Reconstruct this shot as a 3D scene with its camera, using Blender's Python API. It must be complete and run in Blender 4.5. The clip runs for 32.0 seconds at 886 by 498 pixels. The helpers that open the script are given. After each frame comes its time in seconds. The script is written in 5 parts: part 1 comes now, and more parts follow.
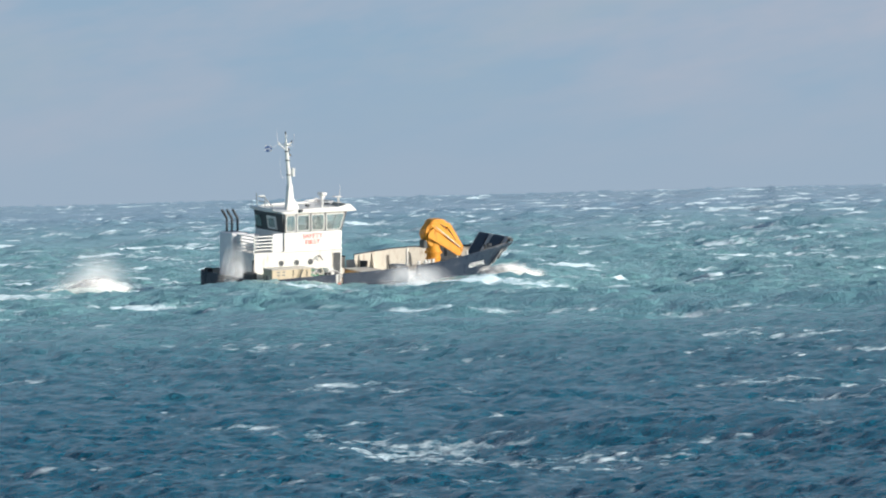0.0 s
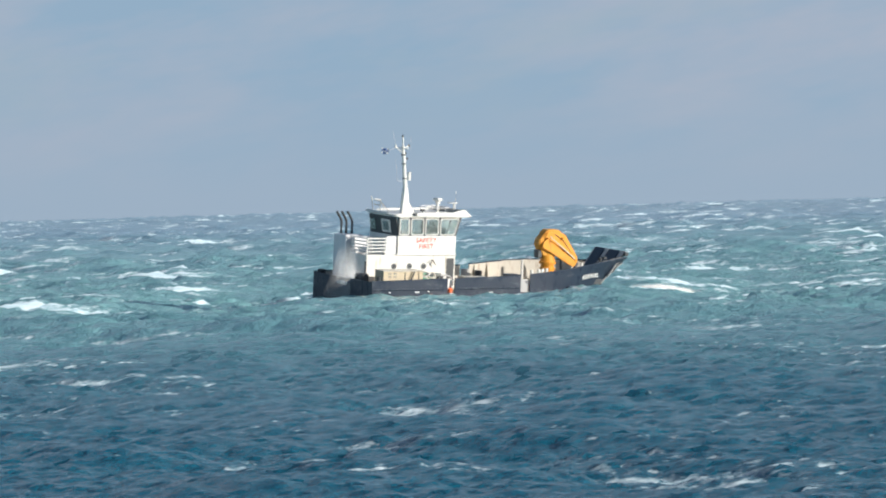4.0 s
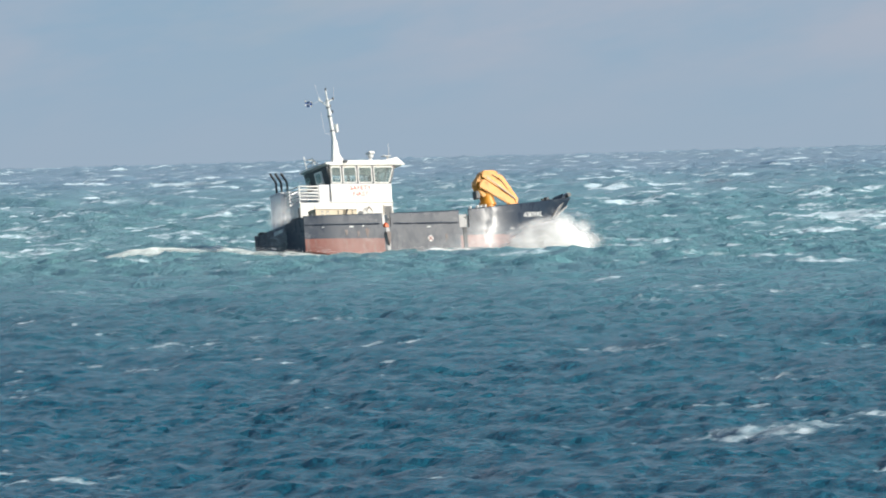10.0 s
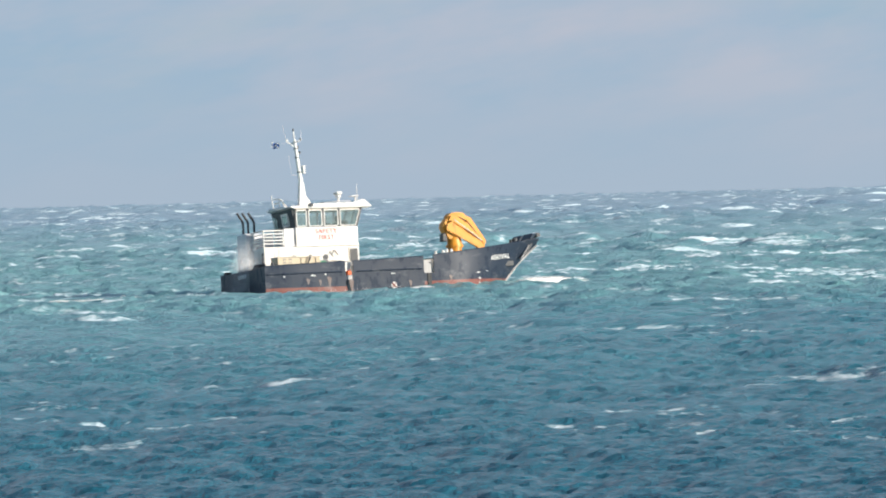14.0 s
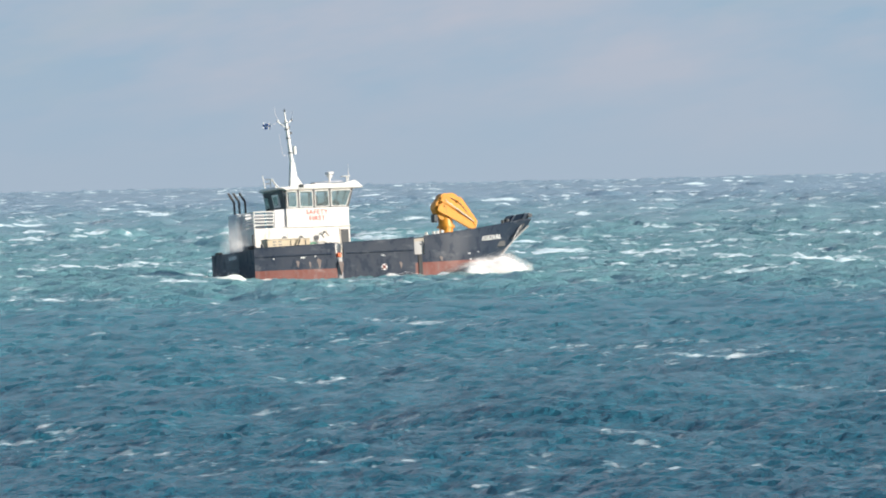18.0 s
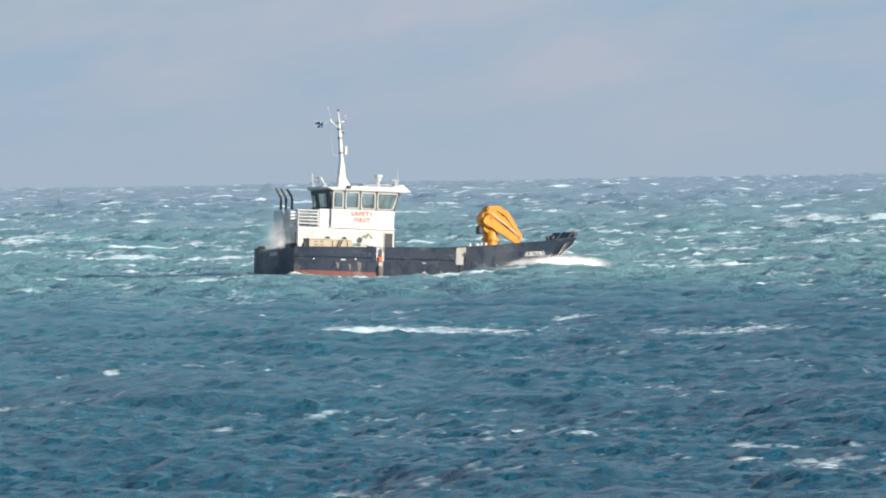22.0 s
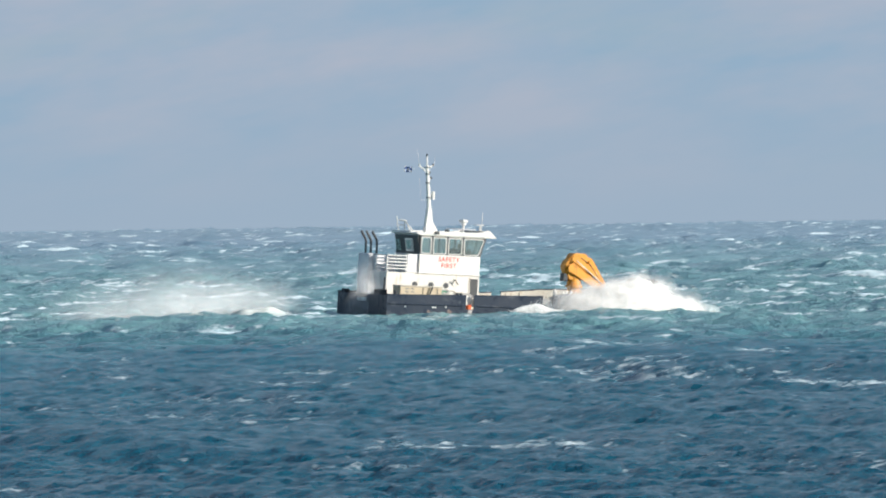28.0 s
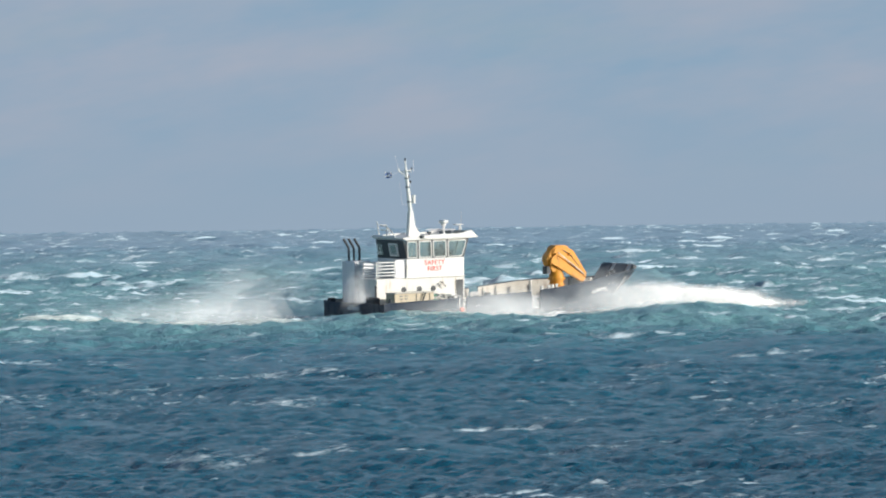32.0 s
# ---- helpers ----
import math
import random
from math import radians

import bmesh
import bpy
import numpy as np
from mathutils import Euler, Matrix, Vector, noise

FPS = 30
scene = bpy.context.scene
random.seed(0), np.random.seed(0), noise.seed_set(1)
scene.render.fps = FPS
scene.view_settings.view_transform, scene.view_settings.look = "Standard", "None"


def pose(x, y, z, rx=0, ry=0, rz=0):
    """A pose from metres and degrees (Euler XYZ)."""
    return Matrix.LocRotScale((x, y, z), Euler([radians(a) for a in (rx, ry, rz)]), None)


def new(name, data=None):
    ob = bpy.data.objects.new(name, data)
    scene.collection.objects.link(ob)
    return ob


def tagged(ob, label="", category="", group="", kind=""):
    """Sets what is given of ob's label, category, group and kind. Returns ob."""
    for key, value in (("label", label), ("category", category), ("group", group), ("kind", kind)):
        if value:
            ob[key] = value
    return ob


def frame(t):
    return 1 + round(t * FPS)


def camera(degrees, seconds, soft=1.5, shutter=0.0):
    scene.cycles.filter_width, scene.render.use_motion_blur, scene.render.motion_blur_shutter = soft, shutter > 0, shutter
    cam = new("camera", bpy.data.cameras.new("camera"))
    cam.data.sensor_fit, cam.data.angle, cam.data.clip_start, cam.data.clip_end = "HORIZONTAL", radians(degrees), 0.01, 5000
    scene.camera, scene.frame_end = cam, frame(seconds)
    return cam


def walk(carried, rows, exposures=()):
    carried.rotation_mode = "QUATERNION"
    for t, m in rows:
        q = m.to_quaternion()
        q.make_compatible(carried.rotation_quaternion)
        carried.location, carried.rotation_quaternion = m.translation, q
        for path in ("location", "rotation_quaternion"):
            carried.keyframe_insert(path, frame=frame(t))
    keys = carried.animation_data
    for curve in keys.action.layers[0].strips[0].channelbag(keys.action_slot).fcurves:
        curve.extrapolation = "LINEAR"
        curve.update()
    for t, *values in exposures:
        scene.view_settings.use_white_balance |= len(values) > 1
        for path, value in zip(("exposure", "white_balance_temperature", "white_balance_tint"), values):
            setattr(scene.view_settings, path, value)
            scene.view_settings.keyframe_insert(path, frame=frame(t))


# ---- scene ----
# A telephoto view from the shore of a small landing-craft workboat butting into a gale.
# x runs to the right, y away from the shore, z up; the boat is about 442 m off.
DIST = 442.0          # boat from the camera
EYE = 6.0             # camera over the mean sea
DRIFT = 7.0           # wave speed, towards -x
AHEAD = 1.5           # boat's own speed, towards +x

# seconds, camera pan, tilt, roll, boat heave, yaw, pitch (bow up), roll
ROWS = [
    (0, 2.582, -0.482, -1.49, -0.47, 34.80, 1.32, 5.84),
    (0.5, 2.847, -0.454, -1.44, -0.16, 34.11, 2.94, -2.51),
    (1, 2.710, -0.454, -1.38, 0.02, 33.09, 3.03, -9.74),
    (1.5, 2.692, -0.437, -1.43, 0.20, 33.45, 1.90, -12.10),
    (2, 2.668, -0.422, -1.46, 0.53, 33.87, -1.03, -7.55),
    (2.5, 2.636, -0.622, -1.51, 0.30, 34.59, -4.59, -1.33),
    (3, 2.724, -0.492, -1.57, 0.30, 35.47, -5.93, 5.67),
    (3.5, 2.699, -0.450, -1.56, 0.17, 35.03, -3.58, 9.52),
    (5.5, 2.656, -0.072, -1.60, 0.27, 28.09, 2.95, -17.08),
    (6, 2.609, -0.086, -1.52, 0.70, 28.85, -1.86, -16.80),
    (6.5, 2.503, -0.215, -1.49, 0.28, 28.62, -5.27, -6.75),
    (7, 2.434, -0.229, -1.47, 0.08, 29.10, -5.60, 3.87),
    (7.5, 2.352, -0.272, -1.51, -0.28, 28.41, -2.12, 11.26),
    (8, 2.325, -0.202, -1.57, -0.86, 27.45, 2.45, 11.66),
    (8.5, 2.388, -0.065, -1.58, -0.38, 26.03, 3.71, 4.63),
    (9, 2.036, -0.268, -1.58, -0.21, 25.12, 3.19, -5.19),
    (9.5, 1.754, -0.334, -1.57, -0.02, 27.15, 0.41, -10.47),
    (10, 1.047, -0.785, -1.56, 0.14, 27.02, -1.43, -9.56),
    (10.5, 1.002, -0.738, -1.50, 0.07, 25.40, -2.02, -7.23),
    (11, 0.992, -0.736, -1.44, 0.04, 25.39, -1.48, -0.25),
    (11.5, 0.872, -0.774, -1.35, 0.02, 25.13, -1.13, 3.62),
    (12, 0.400, -0.709, -1.27, 0.03, 25.49, -1.25, 5.87),
    (12.5, 0.083, -0.475, -1.33, -0.02, 24.54, -1.34, 4.26),
    (13, 0.060, -0.448, -1.40, -0.09, 24.10, -0.39, -0.44),
    (13.5, -0.014, -0.432, -1.48, -0.16, 23.41, 0.25, -5.59),
    (15.5, -0.210, -0.655, -1.06, 0.20, 24.03, -2.29, 3.31),
    (16, -0.335, -0.621, -1.03, 0.16, 24.19, -2.93, 5.34),
    (16.5, -0.523, -0.608, -1.01, 0.02, 23.42, -1.72, 4.92),
    (17, -0.655, -0.544, -0.99, -0.10, 22.97, -0.49, 1.98),
    (17.5, -0.781, -0.628, -1.15, 0.02, 22.02, 0.06, -1.93),
    (18, -0.880, -0.582, -1.30, 0.14, 21.75, 0.48, -3.59),
    (18.5, -0.912, -0.620, -1.24, 0.04, 21.85, 0.29, -3.73),
    (19, -0.909, -0.744, -1.17, -0.02, 21.67, -0.73, -2.41),
    (19.5, -0.930, -0.756, -1.05, -0.02, 21.63, -1.89, 0.34),
    (20, -1.041, -0.792, -0.94, -0.03, 20.52, -1.18, 2.18),
    (20.5, -1.257, -0.595, -0.95, -0.07, 20.36, 0.96, 2.19),
    (21, -1.231, -0.625, -0.97, -0.16, 19.62, 1.74, 2.18),
    (21.5, -1.328, -0.710, -0.98, 0.02, 19.44, -0.08, -0.17),
    (22, -1.341, -0.594, -1.00, 0.21, 19.69, -3.36, -1.38),
    (22.5, -1.697, -0.777, -0.95, -0.10, 19.39, -1.94, -2.23),
    (23, -1.575, -0.599, -0.91, -0.48, 20.11, 1.37, -2.16),
    (23.5, -1.539, -0.477, -0.90, -0.17, 20.15, 3.43, -1.34),
    (24, -1.742, -0.684, -0.88, 0.02, 21.36, 1.27, -0.42),
    (24.5, -1.679, -0.425, -0.89, 0.11, 21.49, -2.76, 1.94),
    (25, -1.617, -0.321, -0.92, 0.28, 22.56, -3.70, 3.23),
    (25.5, -1.750, -0.365, -0.79, -0.00, 22.33, -1.34, 1.21),
    (27.5, -1.793, -0.307, -0.68, 0.40, 23.14, -2.61, -2.20),
    (28, -1.820, -0.242, -0.77, 0.09, 23.39, -3.38, 1.58),
    (28.5, -1.925, -0.135, -0.79, -0.15, 24.26, -0.12, 3.58),
    (29, -2.051, -0.146, -0.82, -0.52, 23.91, 3.14, 0.77),
    (29.5, -2.248, 0.083, -0.82, -0.13, 24.72, 4.42, -1.64),
    (30, -2.354, -0.088, -0.81, 0.16, 25.99, 1.64, -3.45),
    (30.5, -2.421, -0.193, -0.88, 0.12, 26.52, -3.25, -4.68),
    (31, -2.510, -0.152, -0.95, 0.17, 27.02, -3.95, -0.90),
    (31.5, -2.522, -0.121, -0.86, -0.07, 27.89, -1.16, 1.63),
    (32, -2.654, -0.225, -0.77, -0.37, 28.40, 1.36, 1.74),
]


def boat_x(t):
    return -9.0 + AHEAD * (t - 16.0)


def boat_pose(t, heave, yaw, pitch, roll):
    return pose(boat_x(t), DIST, heave, roll, -pitch, yaw)


# quick jerks of the hand-held camera in between: seconds, pan, tilt, roll
JERKS = [
    (8.8, 2.305, -0.095, -1.58), (9.6, 1.749, -0.380, -1.58), (9.7, 1.651, -0.444, -1.58), (9.8, 1.497, -0.528, -1.58),
    (9.9, 1.304, -0.634, -1.57), (11.6, 0.700, -0.787, -1.33), (11.8, 0.450, -0.730, -1.29), (12.2, 0.264, -0.717, -1.29),
    (12.4, 0.127, -0.487, -1.31), (22.2, -1.588, -0.632, -0.98), (22.4, -1.686, -0.709, -0.96), (29.4, -2.164, -0.011, -0.82),
]

cam = camera(7.0, 32.0, soft=2.0, shutter=0.2)
walk(cam, [(t, pose(0, 0, EYE, 90 + tilt, 0, pan) @ pose(0, 0, 0, 0, 0, lean))
           for t, pan, tilt, lean in sorted([row[:4] for row in ROWS] + JERKS)],
     [(0, 0.20, 6430, 8.5), (3, 0.20, 6430, 8.5), (8, 0.24, 6430, 8.5), (9.2, 0.18, 6430, 8.5), (10.3, 0.20, 6500, 8), (11.5, 0.36, 6600, 9), (12.5, 0.40, 6700, 10),
      (17, 0.35, 6700, 10), (20, 0.36, 6750, 11), (22, 0.32, 6700, 11), (23, 0.15, 6550, 10), (24, -0.02, 6430, 9), (25, 0.08, 6430, 8.5), (28, 0.22, 6430, 8.5),
      (29, 0.16, 6430, 9), (30, -0.10, 6350, 8), (31, -0.02, 6350, 8), (32, 0.06, 6350, 8)])

# ---- light ----
SUN_DIR = Vector((0.875, -0.393, 0.285)).normalized()    # towards the sun
sun = new("sun", bpy.data.lights.new("sun", "SUN"))
sun.data.energy, sun.data.angle, sun.data.color = 5.0, radians(0.6), (1.0, 0.94, 0.85)
sun.matrix_world = SUN_DIR.to_track_quat("Z", "Y").to_matrix().to_4x4()

scene.cycles.transparent_max_bounces = 24
world = bpy.data.worlds.new("world")
scene.world = world
world.use_nodes = True
wn = world.node_tree.nodes
sky = wn.new("ShaderNodeTexSky")
sky.sky_type, sky.sun_disc = "NISHITA", False
sky.sun_elevation = math.asin(SUN_DIR.z)
sky.sun_rotation = math.atan2(SUN_DIR.x, SUN_DIR.y)
sky.air_density, sky.dust_density = 1.0, 0.6
wn["Background"].inputs["Strength"].default_value = 0.11
world.node_tree.links.new(sky.outputs[0], wn["Background"].inputs["Color"])


# ---- materials ----
class Nodes:
    """Short hand for one material's node tree."""

    def __init__(self, name):
        self.mat = bpy.data.materials.new(name)
        self.mat.use_nodes = True
        self.tree = self.mat.node_tree
        self.bsdf = self.tree.nodes["Principled BSDF"]
        self.coords = self.tree.nodes.new("ShaderNodeTexCoord").outputs["Object"]

    def node(self, kind, **values):
        n = self.tree.nodes.new(kind)
        for key, value in values.items():
            n.inputs[key].default_value = value
        return n

    def link(self, a, b):
        self.tree.links.new(a, b)

    def scaled(self, scale):
        m = self.node("ShaderNodeMapping")
        m.inputs["Scale"].default_value = scale
        self.link(self.coords, m.inputs["Vector"])
        return m.outputs[0]

    def noise(self, scale, detail=4.0, rough=0.6, stretch=None):
        n = self.node("ShaderNodeTexNoise", Scale=scale, Detail=detail, Roughness=rough)
        self.link(self.scaled(stretch) if stretch else self.coords, n.inputs["Vector"])
        return n.outputs["Fac"]

    def ramp(self, fac, low, high, out0=0.0, out1=1.0):
        n = self.node("ShaderNodeMapRange")
        for k, v in zip(("From Min", "From Max", "To Min", "To Max"), (low, high, out0, out1)):
            n.inputs[k].default_value = v
        self.link(fac, n.inputs["Value"])
        return n.outputs[0]

    def mix(self, fac, a, b):
        n = self.tree.nodes.new("ShaderNodeMix")
        n.data_type = "RGBA"
        for value, socket in ((fac, n.inputs[0]), (a, n.inputs[6]), (b, n.inputs[7])):
            if isinstance(value, bpy.types.NodeSocket):
                self.link(value, socket)
            elif isinstance(value, tuple):
                socket.default_value = (*value, 1.0)
            else:
                socket.default_value = value
        return n.outputs[2]

    def math(self, op, a, b):
        n = self.tree.nodes.new("ShaderNodeMath")
        n.operation = op
        for value, socket in ((a, n.inputs[0]), (b, n.inputs[1])):
            if isinstance(value, bpy.types.NodeSocket):
                self.link(value, socket)
            else:
                socket.default_value = value
        return n.outputs[0]

    def bump(self, height, distance, strength=1.0):
        n = self.node("ShaderNodeBump", Distance=distance)
        if isinstance(strength, bpy.types.NodeSocket):
            self.link(strength, n.inputs["Strength"])
        else:
            n.inputs["Strength"].default_value = strength
        self.link(height, n.inputs["Height"])
        self.link(n.outputs[0], self.bsdf.inputs["Normal"])

    def put(self, key, value):
        if isinstance(value, bpy.types.NodeSocket):
            self.link(value, self.bsdf.inputs[key])
        elif isinstance(value, tuple):
            self.bsdf.inputs[key].default_value = (*value, 1.0)
        else:
            self.bsdf.inputs[key].default_value = value


def painted(name, colour, wear, amount=0.5, rough=0.4, streak=True, metal=0.0, coat=0.0, scuff=0.0):
    """Ship's paint with runs of rust or salt down it and a finer grain."""
    n = Nodes(name)
    runs = n.noise(1.6, 5, 0.65, (2.2, 2.2, 0.45) if streak else None)
    grain = n.noise(14, 3)
    worn = n.ramp(runs, 0.62 - 0.14 * amount, 0.78 - 0.08 * amount)
    tone = n.mix(n.ramp(grain, 0.3, 0.7, 0.0, 0.35), colour, tuple(c * 0.72 for c in colour))
    tone = n.mix(n.math("MULTIPLY", worn, min(1.0, amount + 0.25)), tone, wear)
    if scuff:
        salt = n.ramp(n.noise(0.9, 6, 0.7, (1.0, 1.0, 2.0)), 0.56, 0.72, 0.0, scuff)
        tone = n.mix(salt, tone, (0.42, 0.42, 0.42))
    n.put("Base Color", tone)
    n.put("Roughness", n.ramp(grain, 0.3, 0.7, rough - 0.08, rough + 0.12))
    n.put("Metallic", metal)
    n.put("Specular IOR Level", 0.5 if coat == 0 else 0.08)
    n.put("Coat Weight", coat)
    n.put("Coat Roughness", n.ramp(n.noise(1.1, 5, 0.65, (1.6, 1.6, 0.8)), 0.38, 0.62, 0.22, 0.45))
    n.bump(n.math("ADD", n.math("MULTIPLY", n.noise(1.5, 2), 0.8), n.math("MULTIPLY", grain, 0.1)), 0.02, 0.5)
    return n.mat


# the hull's black is lifted a little to take in the haze
BLACK = painted("hull_black", (0.024, 0.036, 0.058), (0.050, 0.056, 0.066), 0.35, 0.6, coat=0.45, scuff=0.22)
RED = painted("antifouling_red", (0.21, 0.080, 0.066), (0.17, 0.13, 0.12), 0.7, 0.6, coat=0.45, scuff=0.35)
WHITE = painted("ship_white", (0.78, 0.76, 0.72), (0.50, 0.40, 0.29), 0.30, 0.42)
HOUSE = painted("weathered_white", (0.74, 0.71, 0.66), (0.44, 0.28, 0.16), 0.42, 0.5)
GREYWHITE = painted("sooty_white", (0.74, 0.72, 0.73), (0.46, 0.44, 0.44), 0.45, 0.55)
GATE = painted("salted_grey", (0.44, 0.43, 0.42), (0.26, 0.25, 0.25), 0.6, 0.6)
CREAM = painted("rusty_cream", (0.60, 0.55, 0.47), (0.30, 0.20, 0.13), 0.6, 0.5)
BEIGE = painted("locker_beige", (0.56, 0.47, 0.33), (0.28, 0.18, 0.11), 0.6, 0.5)
DECK = painted("deck_paint", (0.40, 0.33, 0.25), (0.22, 0.13, 0.08), 0.6, 0.45, streak=False)
YELLOW = painted("crane_yellow", (0.74, 0.31, 0.020), (0.34, 0.15, 0.03), 0.55, 0.45)
ORANGE = painted("safety_orange", (0.75, 0.13, 0.03), (0.4, 0.1, 0.05), 0.3, 0.5)
RUBBER = painted("black_rubber", (0.02, 0.022, 0.025), (0.08, 0.08, 0.08), 0.4, 0.6)
STEEL = painted("grey_steel", (0.20, 0.21, 0.22), (0.22, 0.14, 0.09), 0.4, 0.45, metal=0.4)
PILLAR = painted("window_pillar_grey", (0.065, 0.075, 0.08), (0.1, 0.1, 0.1), 0.2, 0.5)
DARK = painted("dark_grey", (0.05, 0.055, 0.06), (0.12, 0.1, 0.09), 0.3, 0.5)
LETTER_RED = painted("letter_red", (0.74, 0.13, 0.10), (0.7, 0.4, 0.34), 0.4, 0.5)
LETTER_WHITE = painted("letter_white", (0.8, 0.8, 0.78), (0.5, 0.5, 0.5), 0.2, 0.5)
BLUE = painted("flag_blue", (0.08, 0.17, 0.42), (0.1, 0.15, 0.3), 0.2, 0.8)
TIMBER = painted("wet_orange_timber", (0.58, 0.38, 0.17), (0.30, 0.18, 0.09), 0.5, 0.5)
MAT = painted("blue_black_mat", (0.018, 0.034, 0.062), (0.05, 0.07, 0.09), 0.5, 0.55)
GREEN = painted("locker_green", (0.12, 0.34, 0.22), (0.3, 0.3, 0.25), 0.3, 0.5)


def glass_material():
    n = Nodes("window_glass")
    n.put("Base Color", (0.66, 0.78, 0.76))
    n.put("Roughness", 0.05)
    n.put("IOR", 1.5)
    n.put("Transmission Weight", 0.88)
    n.bump(n.noise(1.2, 1), 0.01, 0.3)
    return n.mat


GLASS = glass_material()


def even_light(n):
    """Drops scatter sunlight to all sides alike, so that a cloud of them has hardly a dark side."""
    geometry = n.node("ShaderNodeNewGeometry")
    scaled = n.node("ShaderNodeVectorMath")
    scaled.operation = "SCALE"
    scaled.inputs["Scale"].default_value = 0.45
    n.link(geometry.outputs["Normal"], scaled.inputs[0])
    added = n.node("ShaderNodeVectorMath")
    added.inputs[1].default_value = SUN_DIR * 0.75
    n.link(scaled.outputs[0], added.inputs[0])
    unit = n.node("ShaderNodeVectorMath")
    unit.operation = "NORMALIZE"
    n.link(added.outputs[0], unit.inputs[0])
    return unit.outputs[0]


def sea_material():
    n = Nodes("sea_water")
    sep = n.node("ShaderNodeSeparateXYZ")
    n.link(n.coords, sep.inputs[0])
    # Cloud shade on the near water and sunlit teal past it, both painted.
    y = n.math("ADD", sep.outputs["Y"], n.math("MULTIPLY", n.math("SUBTRACT", n.noise(0.022, 3), 0.5), 60.0))
    later = n.ramp(sep.outputs["X"], 80.0, 120.0)             # the painted shade's edge grows sharper along the shore
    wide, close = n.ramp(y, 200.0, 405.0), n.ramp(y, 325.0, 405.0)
    sunlit = n.math("ADD", wide, n.math("MULTIPLY", later, n.math("SUBTRACT", close, wide)))
    # haze over the far sea, mixed below into its colour
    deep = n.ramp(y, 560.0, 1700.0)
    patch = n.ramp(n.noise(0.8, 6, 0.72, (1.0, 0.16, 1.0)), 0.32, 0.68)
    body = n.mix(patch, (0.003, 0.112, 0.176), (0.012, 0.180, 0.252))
    # this teal is lightened to take in the haze over the water
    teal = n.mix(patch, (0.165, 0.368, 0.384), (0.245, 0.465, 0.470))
    body = n.mix(sunlit, body, teal)
    # brighter light over this stretch, painted in as a paler colour
    broad_tone = n.math("MULTIPLY", n.ramp(sep.outputs["X"], 52.0, 78.0), n.ramp(sep.outputs["X"], 140.0, 170.0, 1.0, 0.0))
    body = n.mix(n.math("MULTIPLY", broad_tone, 0.25), body, (0.130, 0.400, 0.440))
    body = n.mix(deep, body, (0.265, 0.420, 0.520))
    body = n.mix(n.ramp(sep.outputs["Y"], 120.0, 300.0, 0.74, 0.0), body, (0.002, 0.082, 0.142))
    # Cloud shade painted over the near water at both ends; depth is its strength.
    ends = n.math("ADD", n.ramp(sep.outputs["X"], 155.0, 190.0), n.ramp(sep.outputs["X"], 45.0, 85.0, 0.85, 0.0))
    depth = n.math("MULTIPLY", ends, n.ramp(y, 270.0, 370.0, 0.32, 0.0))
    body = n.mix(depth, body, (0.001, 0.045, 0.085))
    foam_at = n.node("ShaderNodeAttribute")
    foam_at.attribute_name = "foam"
    lace = n.noise(1.7, 6, 0.72, (0.7, 0.35, 1.5))
    foam = n.ramp(n.math("ADD", foam_at.outputs["Fac"], n.math("MULTIPLY", n.math("SUBTRACT", lace, 0.5), 1.3)), 0.44, 0.84, 0.0, 0.92)
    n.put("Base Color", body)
    n.put("Roughness", 0.22)
    n.put("IOR", 1.33)
    n.put("Specular IOR Level", 0.38)
    ripple = n.math("ADD", n.noise(1.9, 4, 0.62, (1.0, 0.22, 1.0)), n.math("MULTIPLY", n.noise(6.5, 4, 0.66, (1.0, 0.30, 1.0)), 0.45))
    n.bump(ripple, 0.75, n.ramp(sep.outputs["Y"], 180.0, 420.0, 0.62, 0.30))
    froth = n.node("ShaderNodeBsdfDiffuse")
    n.link(n.mix(n.ramp(lace, 0.35, 0.7), (0.38, 0.54, 0.63), (0.71, 0.81, 0.87)), froth.inputs["Color"])
    n.link(even_light(n), froth.inputs["Normal"])
    both = n.node("ShaderNodeMixShader")
    n.link(foam, both.inputs[0])
    n.link(n.bsdf.outputs[0], both.inputs[1])
    n.link(froth.outputs[0], both.inputs[2])
    n.link(both.outputs[0], n.tree.nodes["Material Output"].inputs["Surface"])
    return n.mat


SEA = sea_material()


